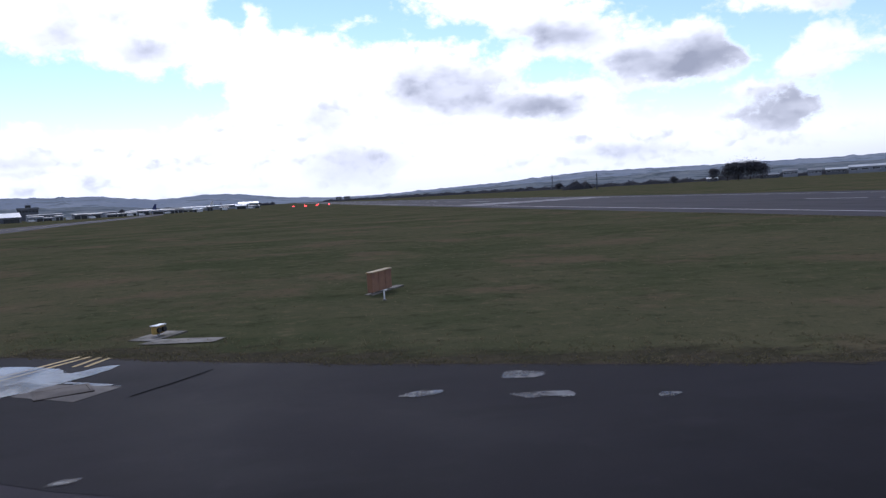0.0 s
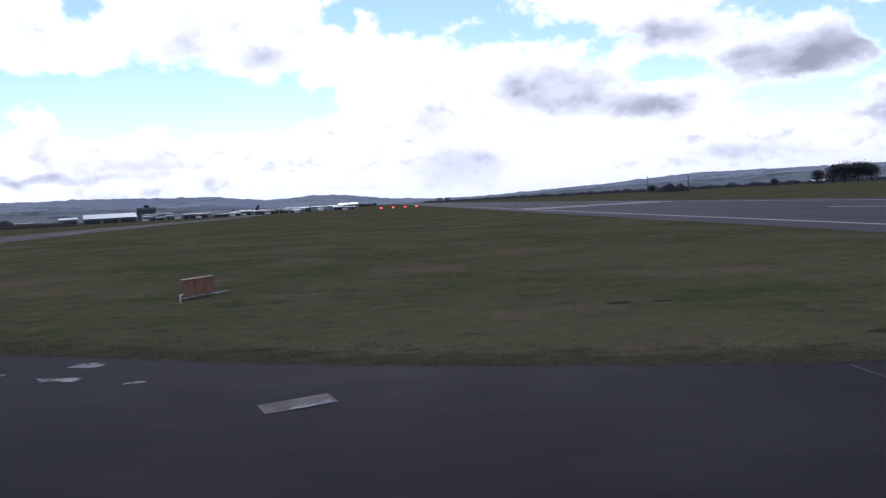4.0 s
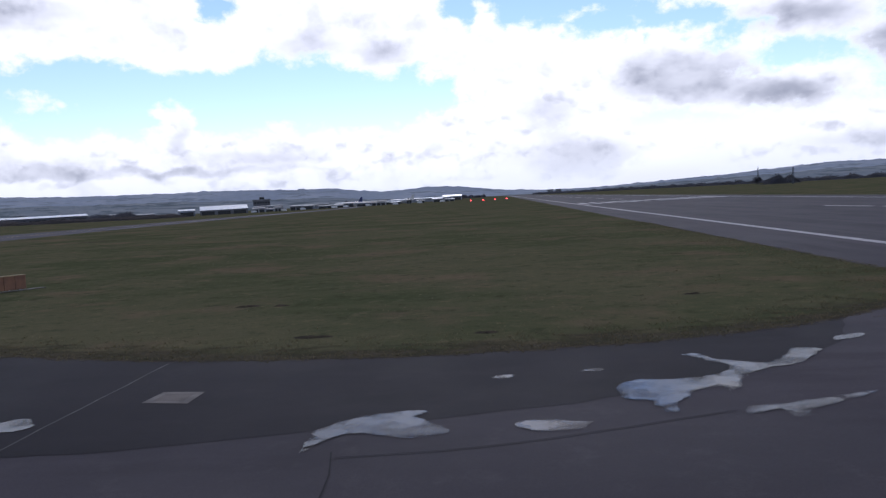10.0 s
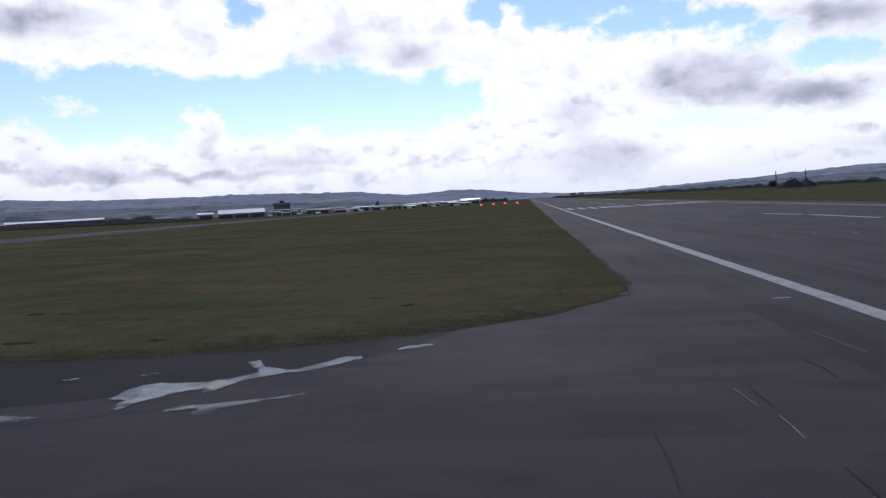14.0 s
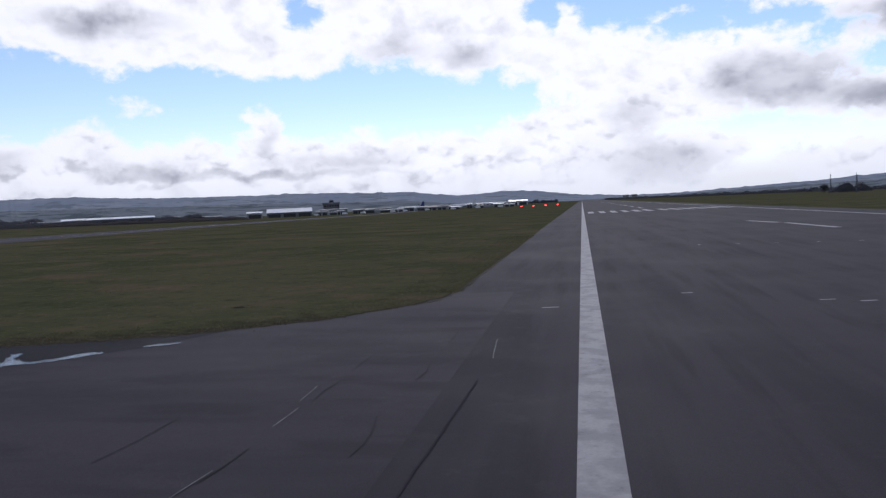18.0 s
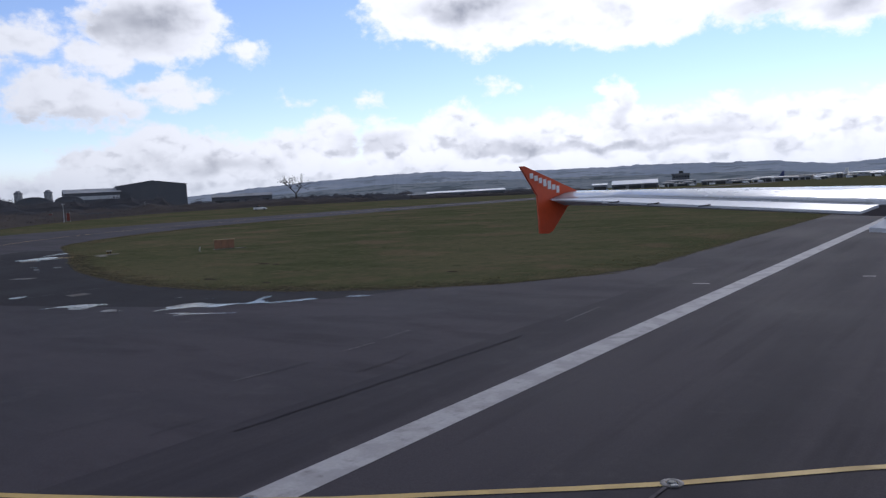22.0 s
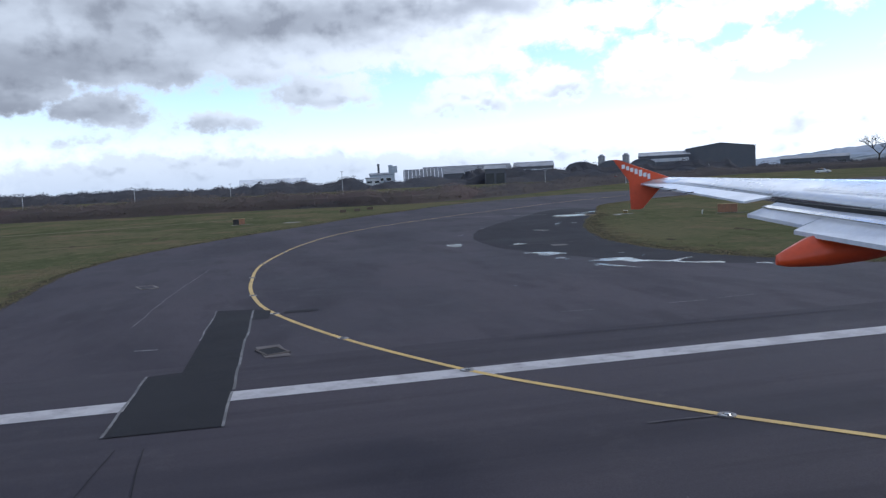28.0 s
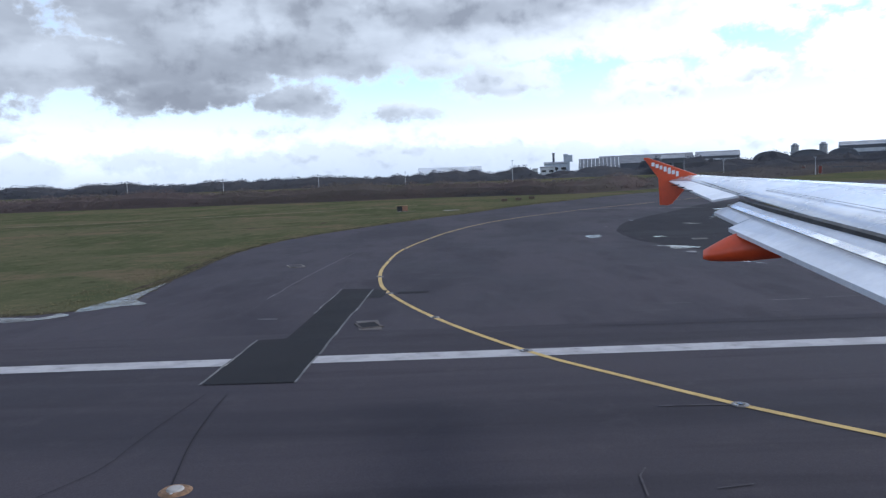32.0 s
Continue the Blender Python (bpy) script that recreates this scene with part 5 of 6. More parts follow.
def radio_mast(x, y, h):
    m = thing("radio_mast", "thin steel lattice mast beyond the runway", "mast", group="masts beyond the runway", at=(x, y, 0))
    for i in range(3):
        a = i * math.tau / 3
        b = bmesh.new()
        tube(b, (math.cos(a) * 0.9, math.sin(a) * 0.9, -0.2), (math.cos(a) * 0.35, math.sin(a) * 0.35, h), 0.16, 0.12, 6)
        part("leg", b, STEEL_DARK, m)
    b = bmesh.new()
    for j in range(int(h)):
        for i in range(3):
            a, c = i * math.tau / 3, (i + 1) * math.tau / 3
            r0, r1 = 0.9 - 0.55 * j / h, 0.9 - 0.55 * (j + 1) / h
            tube(b, (math.cos(a) * r0, math.sin(a) * r0, j), (math.cos(c) * r1, math.sin(c) * r1, j + 1), 0.06, n=4)
    part("bracing", b, STEEL_DARK, m)
    b = bmesh.new()
    tube(b, (0, 0, h - 0.4), (0, 0, h + 1.8), 0.10, 0.05, 6)
    part("aerial", b, STEEL_DARK, m)


STEEL_DARK = material("dark_painted_steel", (0.10, 0.11, 0.13), 0.7, None, 1.0, 8.0)
radio_mast(250, 840, 17.5)
radio_mast(188, 575, 12.5)


# ---------------------------------------------------------------- parked car by the far taxiway
def make_car(x, y, turn):
    c = thing("car", "white airport patrol car with dark windows and roof bar", "car", at=(x, y, rise(x, y)), turn=turn)
    b = prism(bmesh.new(), [(-2.15, 0.35), (-2.2, 0.75), (-2.0, 0.95), (-1.0, 1.02), (0.9, 0.98), (1.75, 0.88), (2.2, 0.70), (2.2, 0.38), (1.9, 0.28), (-1.9, 0.28)], -0.86, 0.86)
    bmesh.ops.bevel(b, geom=b.edges[:], offset=0.05, segments=1, affect="EDGES")
    part("body", b, WHITE_METAL, c)
    b = prism(bmesh.new(), [(-1.75, 0.95), (-1.25, 1.40), (-0.9, 1.46), (0.15, 1.44), (0.95, 0.97)], -0.74, 0.74)
    part("cabin_glass", b, GLASS_DARK, c, "dark glazed cabin")
    part("roof", boxm(-1.3, 0.25, -0.72, 0.72, 1.43, 1.49, bevel=0.02), WHITE_METAL, c)
    part("roof_bar", boxm(-0.5, -0.2, -0.6, 0.6, 1.49, 1.62, bevel=0.02), SIGN_YELLOW, c, "amber roof bar")
    for i, j in ((-1.35, -0.86), (1.35, -0.86), (-1.35, 0.86), (1.35, 0.86)):
        b = bmesh.new()
        tube(b, (i, j - 0.1, 0.32), (i, j + 0.1, 0.32), 0.32, n=14)
        wheel = part("wheel", b, BLACK, c)
        b = bmesh.new()
        tube(b, (i, j - 0.11, 0.32), (i, j + 0.11, 0.32), 0.19, n=12)
        part("rim", b, STEEL, wheel)
    for j in (-0.6, 0.6):
        part("headlight", boxm(2.14, 2.23, j - 0.16, j + 0.16, 0.62, 0.74, bevel=0.01), GLASS_DARK, c)


make_car(-192, 169, 45)

# ---------------------------------------------------------------- far hills
def make_hills(name, tops, dist, seed, mat, label):
    """A ridge on the skyline, its crest given by azimuth and elevation."""
    bm = bmesh.new()
    a0, a1 = tops[0][0], tops[-1][0]
    rows = []
    n = int(abs(a1 - a0) / 0.09)
    for i in range(n + 1):
        a = a0 + (a1 - a0) * i / n
        e = np.interp(a, [p[0] for p in tops], [p[1] for p in tops])
        top = 4.4 + dist * math.tan(radians(float(e)))
        top += (noise.noise((a * 0.35, seed, 0)) * 5 + noise.noise((a * 1.9, seed, 3)) * 3 + max(0, noise.noise((a * 1.3, seed, 9))) * (6 + 9 * noise.noise((a * 6.5, seed, 5)))) * dist / 4000
        col = []
        for j, (d, h) in enumerate(((dist * 0.72, -4), (dist * 0.82, 0.36), (dist * 0.91, 0.74), (dist, 1.0), (dist * 1.1, 0.5))):
            z = top * h if h > 0 else h
            z += noise.noise((a * 0.5, j * 3.0, seed)) * 6 * (0 < j < 3)
            col.append(bm.verts.new((-math.sin(radians(a)) * d, math.cos(radians(a)) * d, z)))
        rows.append(col)
    for p, q in zip(rows, rows[1:]):
        for j in range(4):
            f = bm.faces.new((p[j], q[j], q[j + 1], p[j + 1]))
            f.smooth = True
    bmesh.ops.recalc_face_normals(bm, faces=bm.faces)
    return tagged(new(name, mesh_of(name, bm, mat)), label, "hills", kind="structure")


# the ridges' pale blue tone is haze put into their colour
make_hills("hills", [(-60, 0.9), (-42, 0.85), (-31, 0.85), (-22.7, 0.95), (-15, 0.5), (-8, 0.2), (-4, 0.12), (0, 0.35), (3, 0.75), (6, 0.9), (9, 0.72), (13, 1.15), (20, 1.38), (30, 1.46), (38, 1.80), (46, 1.5), (52, 1.05), (60, 0.4), (64, 0.1)], 4000, 2.0, HAZED_HILL, "long low hazy farmland hills on the skyline")
make_hills("hills", [(-60, 0.5), (-48, 0.55), (-38, 0.45), (-30, 0.55), (-24, 0.5), (-18, 0.35), (-12, 0.2), (-7, 0.05)], 2600, 5.0, HAZED_SLOPE, "nearer low wooded slope under the hills")
make_hills("hills", [(8, 0.1), (14, 0.5), (20, 0.65), (26, 0.8), (34, 0.95), (40, 1.0), (45, 0.8), (52, 0.5), (58, 0.2)], 2800, 8.0, HAZED_SLOPE, "nearer wooded slope with pale fields")


# ---------------------------------------------------------------- hedges and woods
def thicket(name, line, width, height, count, size, mat, label, kind="stuff", uneven=0.35, core=True):
    """A dense band of twigs along a line: a lumpy core under many small blades."""
    pts = smooth_line(line, 3.0)
    vs, fs = [], []

    def hump(i, s):
        end = max(0.05, min(1.0, (i + 0.2) / 4, (len(pts) - 1 - i + 0.2) / 4))
        return end * height * (0.75 + uneven * noise.noise((i * 0.21, s, height)) + uneven * 0.6 * noise.noise((i * 0.9, s, height + 4)))

    if core:
        for i, p in enumerate(pts):
            d = (pts[min(i + 1, len(pts) - 1)] - pts[max(i - 1, 0)]).normalized()
            nrm = Vector((-d.y, d.x))
            for u, h in ((-0.5, 0.0), (-0.38, 0.6), (-0.1, 0.88), (0.15, 0.85), (0.4, 0.6), (0.5, 0.0)):
                q = p + nrm * width * u
                vs.append((q.x, q.y, rise(q.x, q.y) - 0.1 + hump(i, 0) * h))
        for i in range(len(pts) - 1):
            for j in range(5):
                k = i * 6 + j
                fs.append((k, k + 1, k + 7, k + 6))
    for _ in range(count):
        t = random.random() * (len(pts) - 1)
        i = int(t)
        p = pts[i].lerp(pts[i + 1], t - i)
        d = (pts[i + 1] - pts[i]).normalized()
        u = random.uniform(-0.5, 0.5)
        q = p + Vector((-d.y, d.x)) * width * u
        top = hump(t, 0) * (1 - (abs(u) * 2) ** 2.5 * 0.8)
        z = rise(q.x, q.y) + top * random.uniform(0.45, 1.02) ** 0.7
        a, b = random.uniform(0, math.tau), random.uniform(-0.6, 1.2)
        s = size * random.uniform(0.5, 1.3)
        ax = Vector((math.cos(a) * math.cos(b), math.sin(a) * math.cos(b), math.sin(b))) * s
        bx = Vector((-math.sin(a), math.cos(a), random.uniform(-0.4, 0.4))) * s * 0.45
        o = Vector((q.x, q.y, z))
        k = len(vs)
        vs += [tuple(o - bx), tuple(o + bx), tuple(o + ax)]
        fs.append((k, k + 1, k + 2))
    me = bpy.data.meshes.new(name)
    me.from_pydata(vs, [], fs)
    me.materials.append(mat)
    return tagged(new(name, me), label, "hedge" if "hedge" in name else "trees", kind=kind)


thicket("bramble_hedge", [(-140, -330), (-141, -200), (-141, -120), (-140, -68), (-136, -31), (-136, 3), (-131, 27), (-142, 46)], 9, 4.1, 80000, 0.29, HEDGE, "reddish-brown bramble hedge along the airfield edge", uneven=0.28)
thicket("bramble_hedge", [(-135, 5), (-132, 26), (-140, 44), (-158, 62), (-190, 95), (-215, 130), (-236, 170), (-250, 220), (-258, 300)], 9, 3.5, 40000, 0.28, HEDGE_DARK, "dark hedge along the airfield edge", uneven=0.3)
thicket("dark_hedge", [(-398, 335), (-356, 427), (-325, 495), (-292, 545), (-280, 606)], 12, 3.6, 16000, 0.6, HEDGE_DARK, "dark hedge in front of the depot", uneven=0.3)
thicket("distant_wood", [(-455, 385), (-410, 490), (-372, 580), (-340, 650)], 16, 8.4, 12000, 0.8, HAZED_WOOD, "dark tree belt behind the depot", uneven=0.35)
thicket("distant_wood", [(-300, -520), (-290, -330), (-285, -200), (-280, -120), (-278, -60), (-282, 0), (-290, 40)], 26, 5.7, 70000, 0.48, HAZED_WOOD, "dark bare woodland behind the hedge", uneven=0.45)
thicket("distant_wood", [(-290, 40), (-330, 110), (-340, 170), (-335, 230)], 16, 5.7, 14000, 0.4, HAZED_WOOD, "dark bare woodland behind the hedge", uneven=0.5)
thicket("distant_wood", [(-335, 230), (-340, 320), (-350, 430), (-372, 560)], 14, 5.4, 14000, 0.6, HAZED_WOOD, "dark tree belt in front of the hills", uneven=0.5)
thicket("distant_wood", [(-385, 95), (-392, 140), (-392, 185), (-385, 225), (-372, 262)], 18, 11.0, 15000, 0.6, HAZED_WOOD, "dark belt of tall trees by the sheds", uneven=0.35)
thicket("distant_wood", [(-372, 560), (-380, 650), (-372, 720)], 12, 7.0, 3000, 1.1, HAZED_WOOD, "dark tree belt in front of the hills", uneven=0.7)
thicket("distant_wood", [(60, 1900), (160, 1500), (260, 1150), (330, 900), (420, 760), (560, 640)], 16, 5.0, 8000, 1.6, HAZED_WOOD, "dark scrub and hedges beyond the runway", uneven=0.8)
thicket("distant_wood", [(-420, 1900), (-300, 2000), (-160, 2050), (-60, 2050)], 20, 9.0, 4000, 2.2, HAZED_WOOD, "dark scrub at the runway's far end", uneven=0.8)
thicket("distant_wood", [(205, 690), (225, 700), (250, 735)], 9, 7.5, 1600, 1.0, HAZED_WOOD, "clump of dark bushes by the mast", uneven=0.9)


def make_tree(name, x, y, h, spread, seed, label, leaves=0, crown_mat=None, base=None):
    """Tapered trunk, forking limbs and, where it has any, a ragged crown of small clumps."""
    rnd = random.Random(seed)
    t = thing(name, label, "tree", at=(x, y, rise(x, y) if base is None else base))
    b = bmesh.new()
    ends = []

    def grow(p, d, length, r, depth):
        q = p + d * length
        tube(b, p, q, r, r * 0.62, 6 if depth < 3 else 4)
        if depth >= 6 or r < 0.02:
            ends.append(q)
            return
        for _ in range(3 if depth < 4 else 2):
            turn = Vector((rnd.uniform(-1, 1), rnd.uniform(-1, 1), rnd.uniform(-0.25, 0.6))).normalized()
            grow(q, (d * 0.62 + turn * spread).normalized(), length * rnd.uniform(0.62, 0.82), r * 0.6, depth + 1)
        if depth > 2:
            ends.append(q)

    grow(Vector((0, 0, -0.1)), Vector((0.03, 0.02, 1)).normalized(), h * 0.27, h * 0.024, 0)
    part("trunk", b, BARK, t)
    if leaves:
        vs, fs = [], []
        for _ in range(leaves):
            if rnd.random() < 0.45:
                o = rnd.choice(ends) + Vector((rnd.gauss(0, 1), rnd.gauss(0, 1), rnd.gauss(0, 0.8))) * h * 0.05
            else:
                o = Vector((rnd.gauss(0, 1), rnd.gauss(0, 1), rnd.gauss(0, 0.95))) * h * 0.19 + Vector((0, 0, h * 0.50))
            s = h * rnd.uniform(0.02, 0.05)
            k = len(vs)
            for _ in range(3):
                vs.append(tuple(o + Vector((rnd.uniform(-1, 1), rnd.uniform(-1, 1), rnd.uniform(-1, 1))) * s))
            fs.append((k, k + 1, k + 2))
        me = bpy.data.meshes.new("crown")
        me.from_pydata(vs, [], fs)
        me.materials.append(crown_mat or HAZED_WOOD)
        c = new("crown", me)
        c.parent = t
    return t


make_tree("bare_tree", -322, 306, 25, 0.66, 4, "bare spreading tree standing alone by the perimeter", base=3.2)
for i, (x, y, h) in enumerate(((318, 600, 15.5), (327, 598, 18), (337, 596, 18), (347, 594, 16), (309, 605, 12.5), (288, 636, 8.0), (200, 690, 8), (352, 640, 8))):
    make_tree("broadleaf_tree", x, y, h, 0.55, 20 + i, "dark full-crowned tree beyond the runway", 5000, base=0)


# ---------------------------------------------------------------- buildings
def gable(name, a, d, wid, high, depth, wall, roof, label, eye=E23, turn=None, pitch=0.12, doors=0, windows=0, ridge_along=True, door_mat=None, base=None, light=0):
    """A shed: walls, pitched roof with eaves, and the doors and windows of the side that faces the airfield."""
    x, y = eye[0] - math.sin(radians(a)) * d, eye[1] + math.cos(radians(a)) * d
    z = rise(x, y) if base is None else base
    h = thing(name, label, "building", at=(x, y, z), turn=a if turn is None else turn)
    w = wid / 2
    top = high * (1 - pitch)
    body = bmesh.new()
    box(body, -w, w, 0, depth, -0.5, top)
    part("wall", body, wall, h)
    r = bmesh.new()
    if ridge_along:
        out = [(-0.4, top - 0.02), (depth / 2, high), (depth + 0.4, top - 0.02), (depth + 0.4, top + 0.22), (depth / 2, high + 0.25), (-0.4, top + 0.22)]
        va, vb = ([r.verts.new((s * (w + 0.4), p, q)) for p, q in out] for s in (-1, 1))
        ends = [[(s * (w - 0.01), p, q) for p, q in ((0, top), (depth, top), (depth / 2, high))] for s in (-1, 1)]
    else:
        out = [(-w - 0.4, top - 0.02), (0, high), (w + 0.4, top - 0.02), (w + 0.4, top + 0.22), (0, high + 0.25), (-w - 0.4, top + 0.22)]
        va, vb = ([r.verts.new((p, s, q)) for p, q in out] for s in (-0.4, depth + 0.4))
        ends = [[(p, s, q) for p, q in ((-w, top), (w, top), (0, high))] for s in (0.01, depth - 0.01)]
    for i in range(6):
        r.faces.new((va[i], va[(i + 1) % 6], vb[(i + 1) % 6], vb[i]))
    for v in (va, vb):
        r.faces.new((v[0], v[1], v[4], v[5]))
        r.faces.new((v[1], v[2], v[3], v[4]))
    bmesh.ops.recalc_face_normals(r, faces=r.faces)
    part("roof", r, roof, h)
    for corners in ends:
        gab = bmesh.new()
        gab.faces.new([gab.verts.new(c) for c in corners])
        part("gable_end", gab, wall, h)
    for i in range(doors):
        q = -w + wid * (i + 0.5) / doors
        part("door", boxm(q - wid / doors * 0.4, q + wid / doors * 0.4, -0.12, 0.02, -0.3, top * 0.72), door_mat or GLASS_DARK, h)
    for i in range(windows):
        q = -w + wid * (i + 0.5) / windows
        win = part("window", boxm(q - wid / windows * 0.36, q + wid / windows * 0.36, -0.06, 0.03, top * 0.55, top * 0.78), WHITE_METAL, h)
        part("pane", boxm(q - wid / windows * 0.32, q + wid / windows * 0.32, -0.09, -0.05, top * 0.57, top * 0.76), GLASS_DARK, win)
    if light:
        part("skylight", boxm(-w * 0.95, w * 0.95, -0.1, 0.02, top * (0.86 - light), top * 0.86), LIGHT_CLAD, h, "pale strip of roof lights")
    return h


E19 = (2.4, -0.5)
# terminal side
gable("hangar", 21.8, 880, 50, 9.6, 34, HANGAR_WALL, WHITE_ROOF, "grey hangar with a bright white roof and open doors", E19, doors=3, pitch=0.45)
gable("hangar", 24.3, 890, 17, 7.5, 26, PALE_GREY_CLAD, WHITE_ROOF, "small pale hangar beside a larger one", E19, doors=1, pitch=0.2)
gable("terminal_building", 18.6, 940, 34, 7.0, 20, PALE_GREY_CLAD, GREY_ROOF, "low pale terminal block with many windows", E19, windows=9, pitch=0.08)
gable("terminal_building", 15.6, 960, 46, 5.5, 20, PALE_GREY_CLAD, GREY_ROOF, "long low pale terminal block with dark windows", E19, windows=10, pitch=0.08)
gable("terminal_building", 11.5, 1010, 60, 5.5, 20, CONCRETE, GREY_ROOF, "long low grey terminal pier", E19, windows=12, pitch=0.08)
gable("terminal_building", 7.2, 1180, 90, 6.0, 20, PALE_GREY_CLAD, WHITE_ROOF, "long low terminal pier with a white roof", E19, windows=14, pitch=0.12)
gable("terminal_building", 4.8, 1220, 30, 8.5, 20, LIGHT_CLAD, WHITE_ROOF, "white-roofed shed at the end of the pier", E19, doors=2, pitch=0.25)
tower = thing("control_tower", "dark stepped control tower block above the terminal", "tower", at=(E19[0] - math.sin(radians(18.75)) * 1250, E19[1] + math.cos(radians(18.75)) * 1250, 3.5), turn=18.75)
part("base_block", boxm(-12, 14, 0, 14, -4, 12.5, bevel=0.1), HAZED_DARK_CLAD, tower)
part("upper_floor", boxm(-13, 15, -0.8, 14, 12.5, 15.0, bevel=0.1), GREY_ROOF, tower)
part("cab", boxm(-2, 5, 3, 10, 15.0, 18.2, bevel=0.2), GLASS_DARK, tower, "glazed cab")
part("cab_roof", boxm(-2.4, 5.4, 2.6, 10.4, 18.2, 18.7, bevel=0.1), GREY_ROOF, tower)
b = bmesh.new()
tube(b, (1, 6, 18.6), (1, 6, 22), 0.15, 0.08)
part("aerial", b, STEEL_DARK, tower)
for i in range(6):
    part("window", boxm(-10.5 + i * 4.2, -7.5 + i * 4.2, -0.1, 0.02, 8.5, 10.5), GLASS_DARK, tower)
gable("depot", 34.1, 640, 66, 6.3, 25, HAZED_DARK_CLAD, WHITE_ROOF, "long low depot with a white roof edge", E19, doors=5, pitch=0.20)
gable("depot", 38.6, 600, 34, 4.4, 20, HAZED_DARK_CLAD, GREY_ROOF, "low dark depot shed", E19, doors=2, pitch=0.14)
for i, (a, d, wd, hh) in enumerate(((27.5, 800, 26, 5), (29.2, 760, 18, 6), (50.5, 455, 34, 8.0), (13.2, 900, 20, 4.0), (9.6, 980, 16, 4.5))):
    gable("shed", a, d, wd, hh, 14, HAZED_DARK_CLAD if i not in (3, 4) else LIGHT_CLAD, GREY_ROOF, "low dark shed behind the airfield fence" if i not in (3, 4) else "small pale shed on the apron", E19, doors=2, pitch=0.2)


def parked_jet(x, y, turn, body, fin, label):
    j = thing("parked_airliner", label, "aircraft", at=(x, y, 0), turn=turn)
    b = bmesh.new()
    prof = [(-17, 0.3, 4.6), (-15, 0.9, 4.4), (-11, 1.7, 4.0), (-6, 2.0, 3.8), (10, 2.0, 3.8), (14, 1.6, 3.6), (16, 0.9, 3.4), (17, 0.2, 3.3)]
    rings = [[b.verts.new((xx, math.cos(k * math.tau / 12) * r, z + math.sin(k * math.tau / 12) * r)) for k in range(12)] for xx, r, z in prof]
    for p, q in zip(rings, rings[1:]):
        for k in range(12):
            b.faces.new((p[k], p[(k + 1) % 12], q[(k + 1) % 12], q[k])).smooth = True
    b.faces.new(rings[0][::-1])
    b.faces.new(rings[-1])
    part("fuselage", b, body, j)
    part("tail_fin", prism(bmesh.new(), [(-17, 5.2), (-12.2, 5.5), (-15.4, 11.0), (-17.6, 11.0)], -0.15, 0.15), fin, j, "coloured tail fin")
    for s in (-1, 1):
        b = bmesh.new()
        up = [b.verts.new(p) for p in ((3, 1.6 * s, 2.9), (-3, 1.6 * s, 2.9), (-6, 16 * s, 4.1), (-4.4, 16 * s, 4.1))]
        lo = [b.verts.new((v.co.x, v.co.y, v.co.z - 0.35)) for v in up]
        b.faces.new(up)
        b.faces.new(lo[::-1])
        for k in range(4):
            b.faces.new((up[k], lo[k], lo[(k + 1) % 4], up[(k + 1) % 4]))
        bmesh.ops.recalc_face_normals(b, faces=b.faces)
        part("wing", b, WING_PALE, j)
        b = bmesh.new()
        tube(b, (4, 5.7 * s, 2.0), (0.5, 5.7 * s, 2.0), 1.0, 0.7, 12)
        part("engine", b, body, j)
        b = bmesh.new()
        tube(b, (-1.5, 3.6 * s, 0.55), (-1.5, 4.2 * s, 0.55), 0.55, n=12)
        part("wheel", b, BLACK, j)
        part("gear_leg", boxm(-1.65, -1.35, min(3.7 * s, 4.0 * s), max(3.7 * s, 4.0 * s), 0.5, 3.2), STEEL, j)
    part("nose_leg", boxm(11.9, 12.1, -0.1, 0.1, 0.0, 2.4), STEEL, j)
    return j


BLUE_FIN = material("dark_blue_fin", (0.03, 0.045, 0.16), 0.4, None, 0.5, 4.0)
parked_jet(E19[0] - math.sin(radians(12.9)) * 930, E19[1] + math.cos(radians(12.9)) * 930, 195, WHITE_METAL, BLUE_FIN, "white parked airliner with a dark blue fin")
parked_jet(E19[0] - math.sin(radians(9.0)) * 960, E19[1] + math.cos(radians(9.0)) * 960, 190, WHITE_METAL, WHITE_METAL, "white parked airliner on the apron")

# hangars and works to the west
gable("hangar", 57.1, 500, 40, 19.0, 55, HAZED_DARK_CLAD, GREY_ROOF, "tall dark hangar with a shallow roof", E23, ridge_along=False, pitch=0.14, light=0.0, doors=0, turn=62)
gable("hangar", 60.9, 490, 30, 15.5, 45, HAZED_DARK_CLAD, GREY_ROOF, "dark hangar with a pale strip of roof lights", E23, pitch=0.18, light=0.16, turn=64)
gable("workshop", 73.0, 330, 9, 8.0, 20, HAZED_DARK_CLAD, GREY_ROOF, "dark workshop beyond the hedge", E23, doors=2, pitch=0.2)
gable("warehouse", 90.45, 545, 46, 10.8, 40, HAZED_DARK_CLAD, LIGHT_CLAD, "long warehouse with a broad pale roof", E32, pitch=0.55)
for a, wd, hh in ((84.8, 4, 8), (84.1, 3, 8.5), (83.2, 10, 9.5)):
    gable("small_works_building", a, 520, wd, hh - 1.5, 8, LIGHT_CLAD, GREY_ROOF, "small white works building", E32, pitch=0.06, windows=2)
gable("works_hall", 82.6, 545, 16, 11.5, 20, PALE_BLUE_CLAD, GREY_ROOF, "pale blue-white works hall", E32, pitch=0.12, windows=3)
tw = thing("works_tower", "tall white blocky works tower with a stepped head", "tower", at=(E32[0] - math.sin(radians(81.75)) * 545, E32[1] + math.cos(radians(81.75)) * 545, 2), turn=81.75)
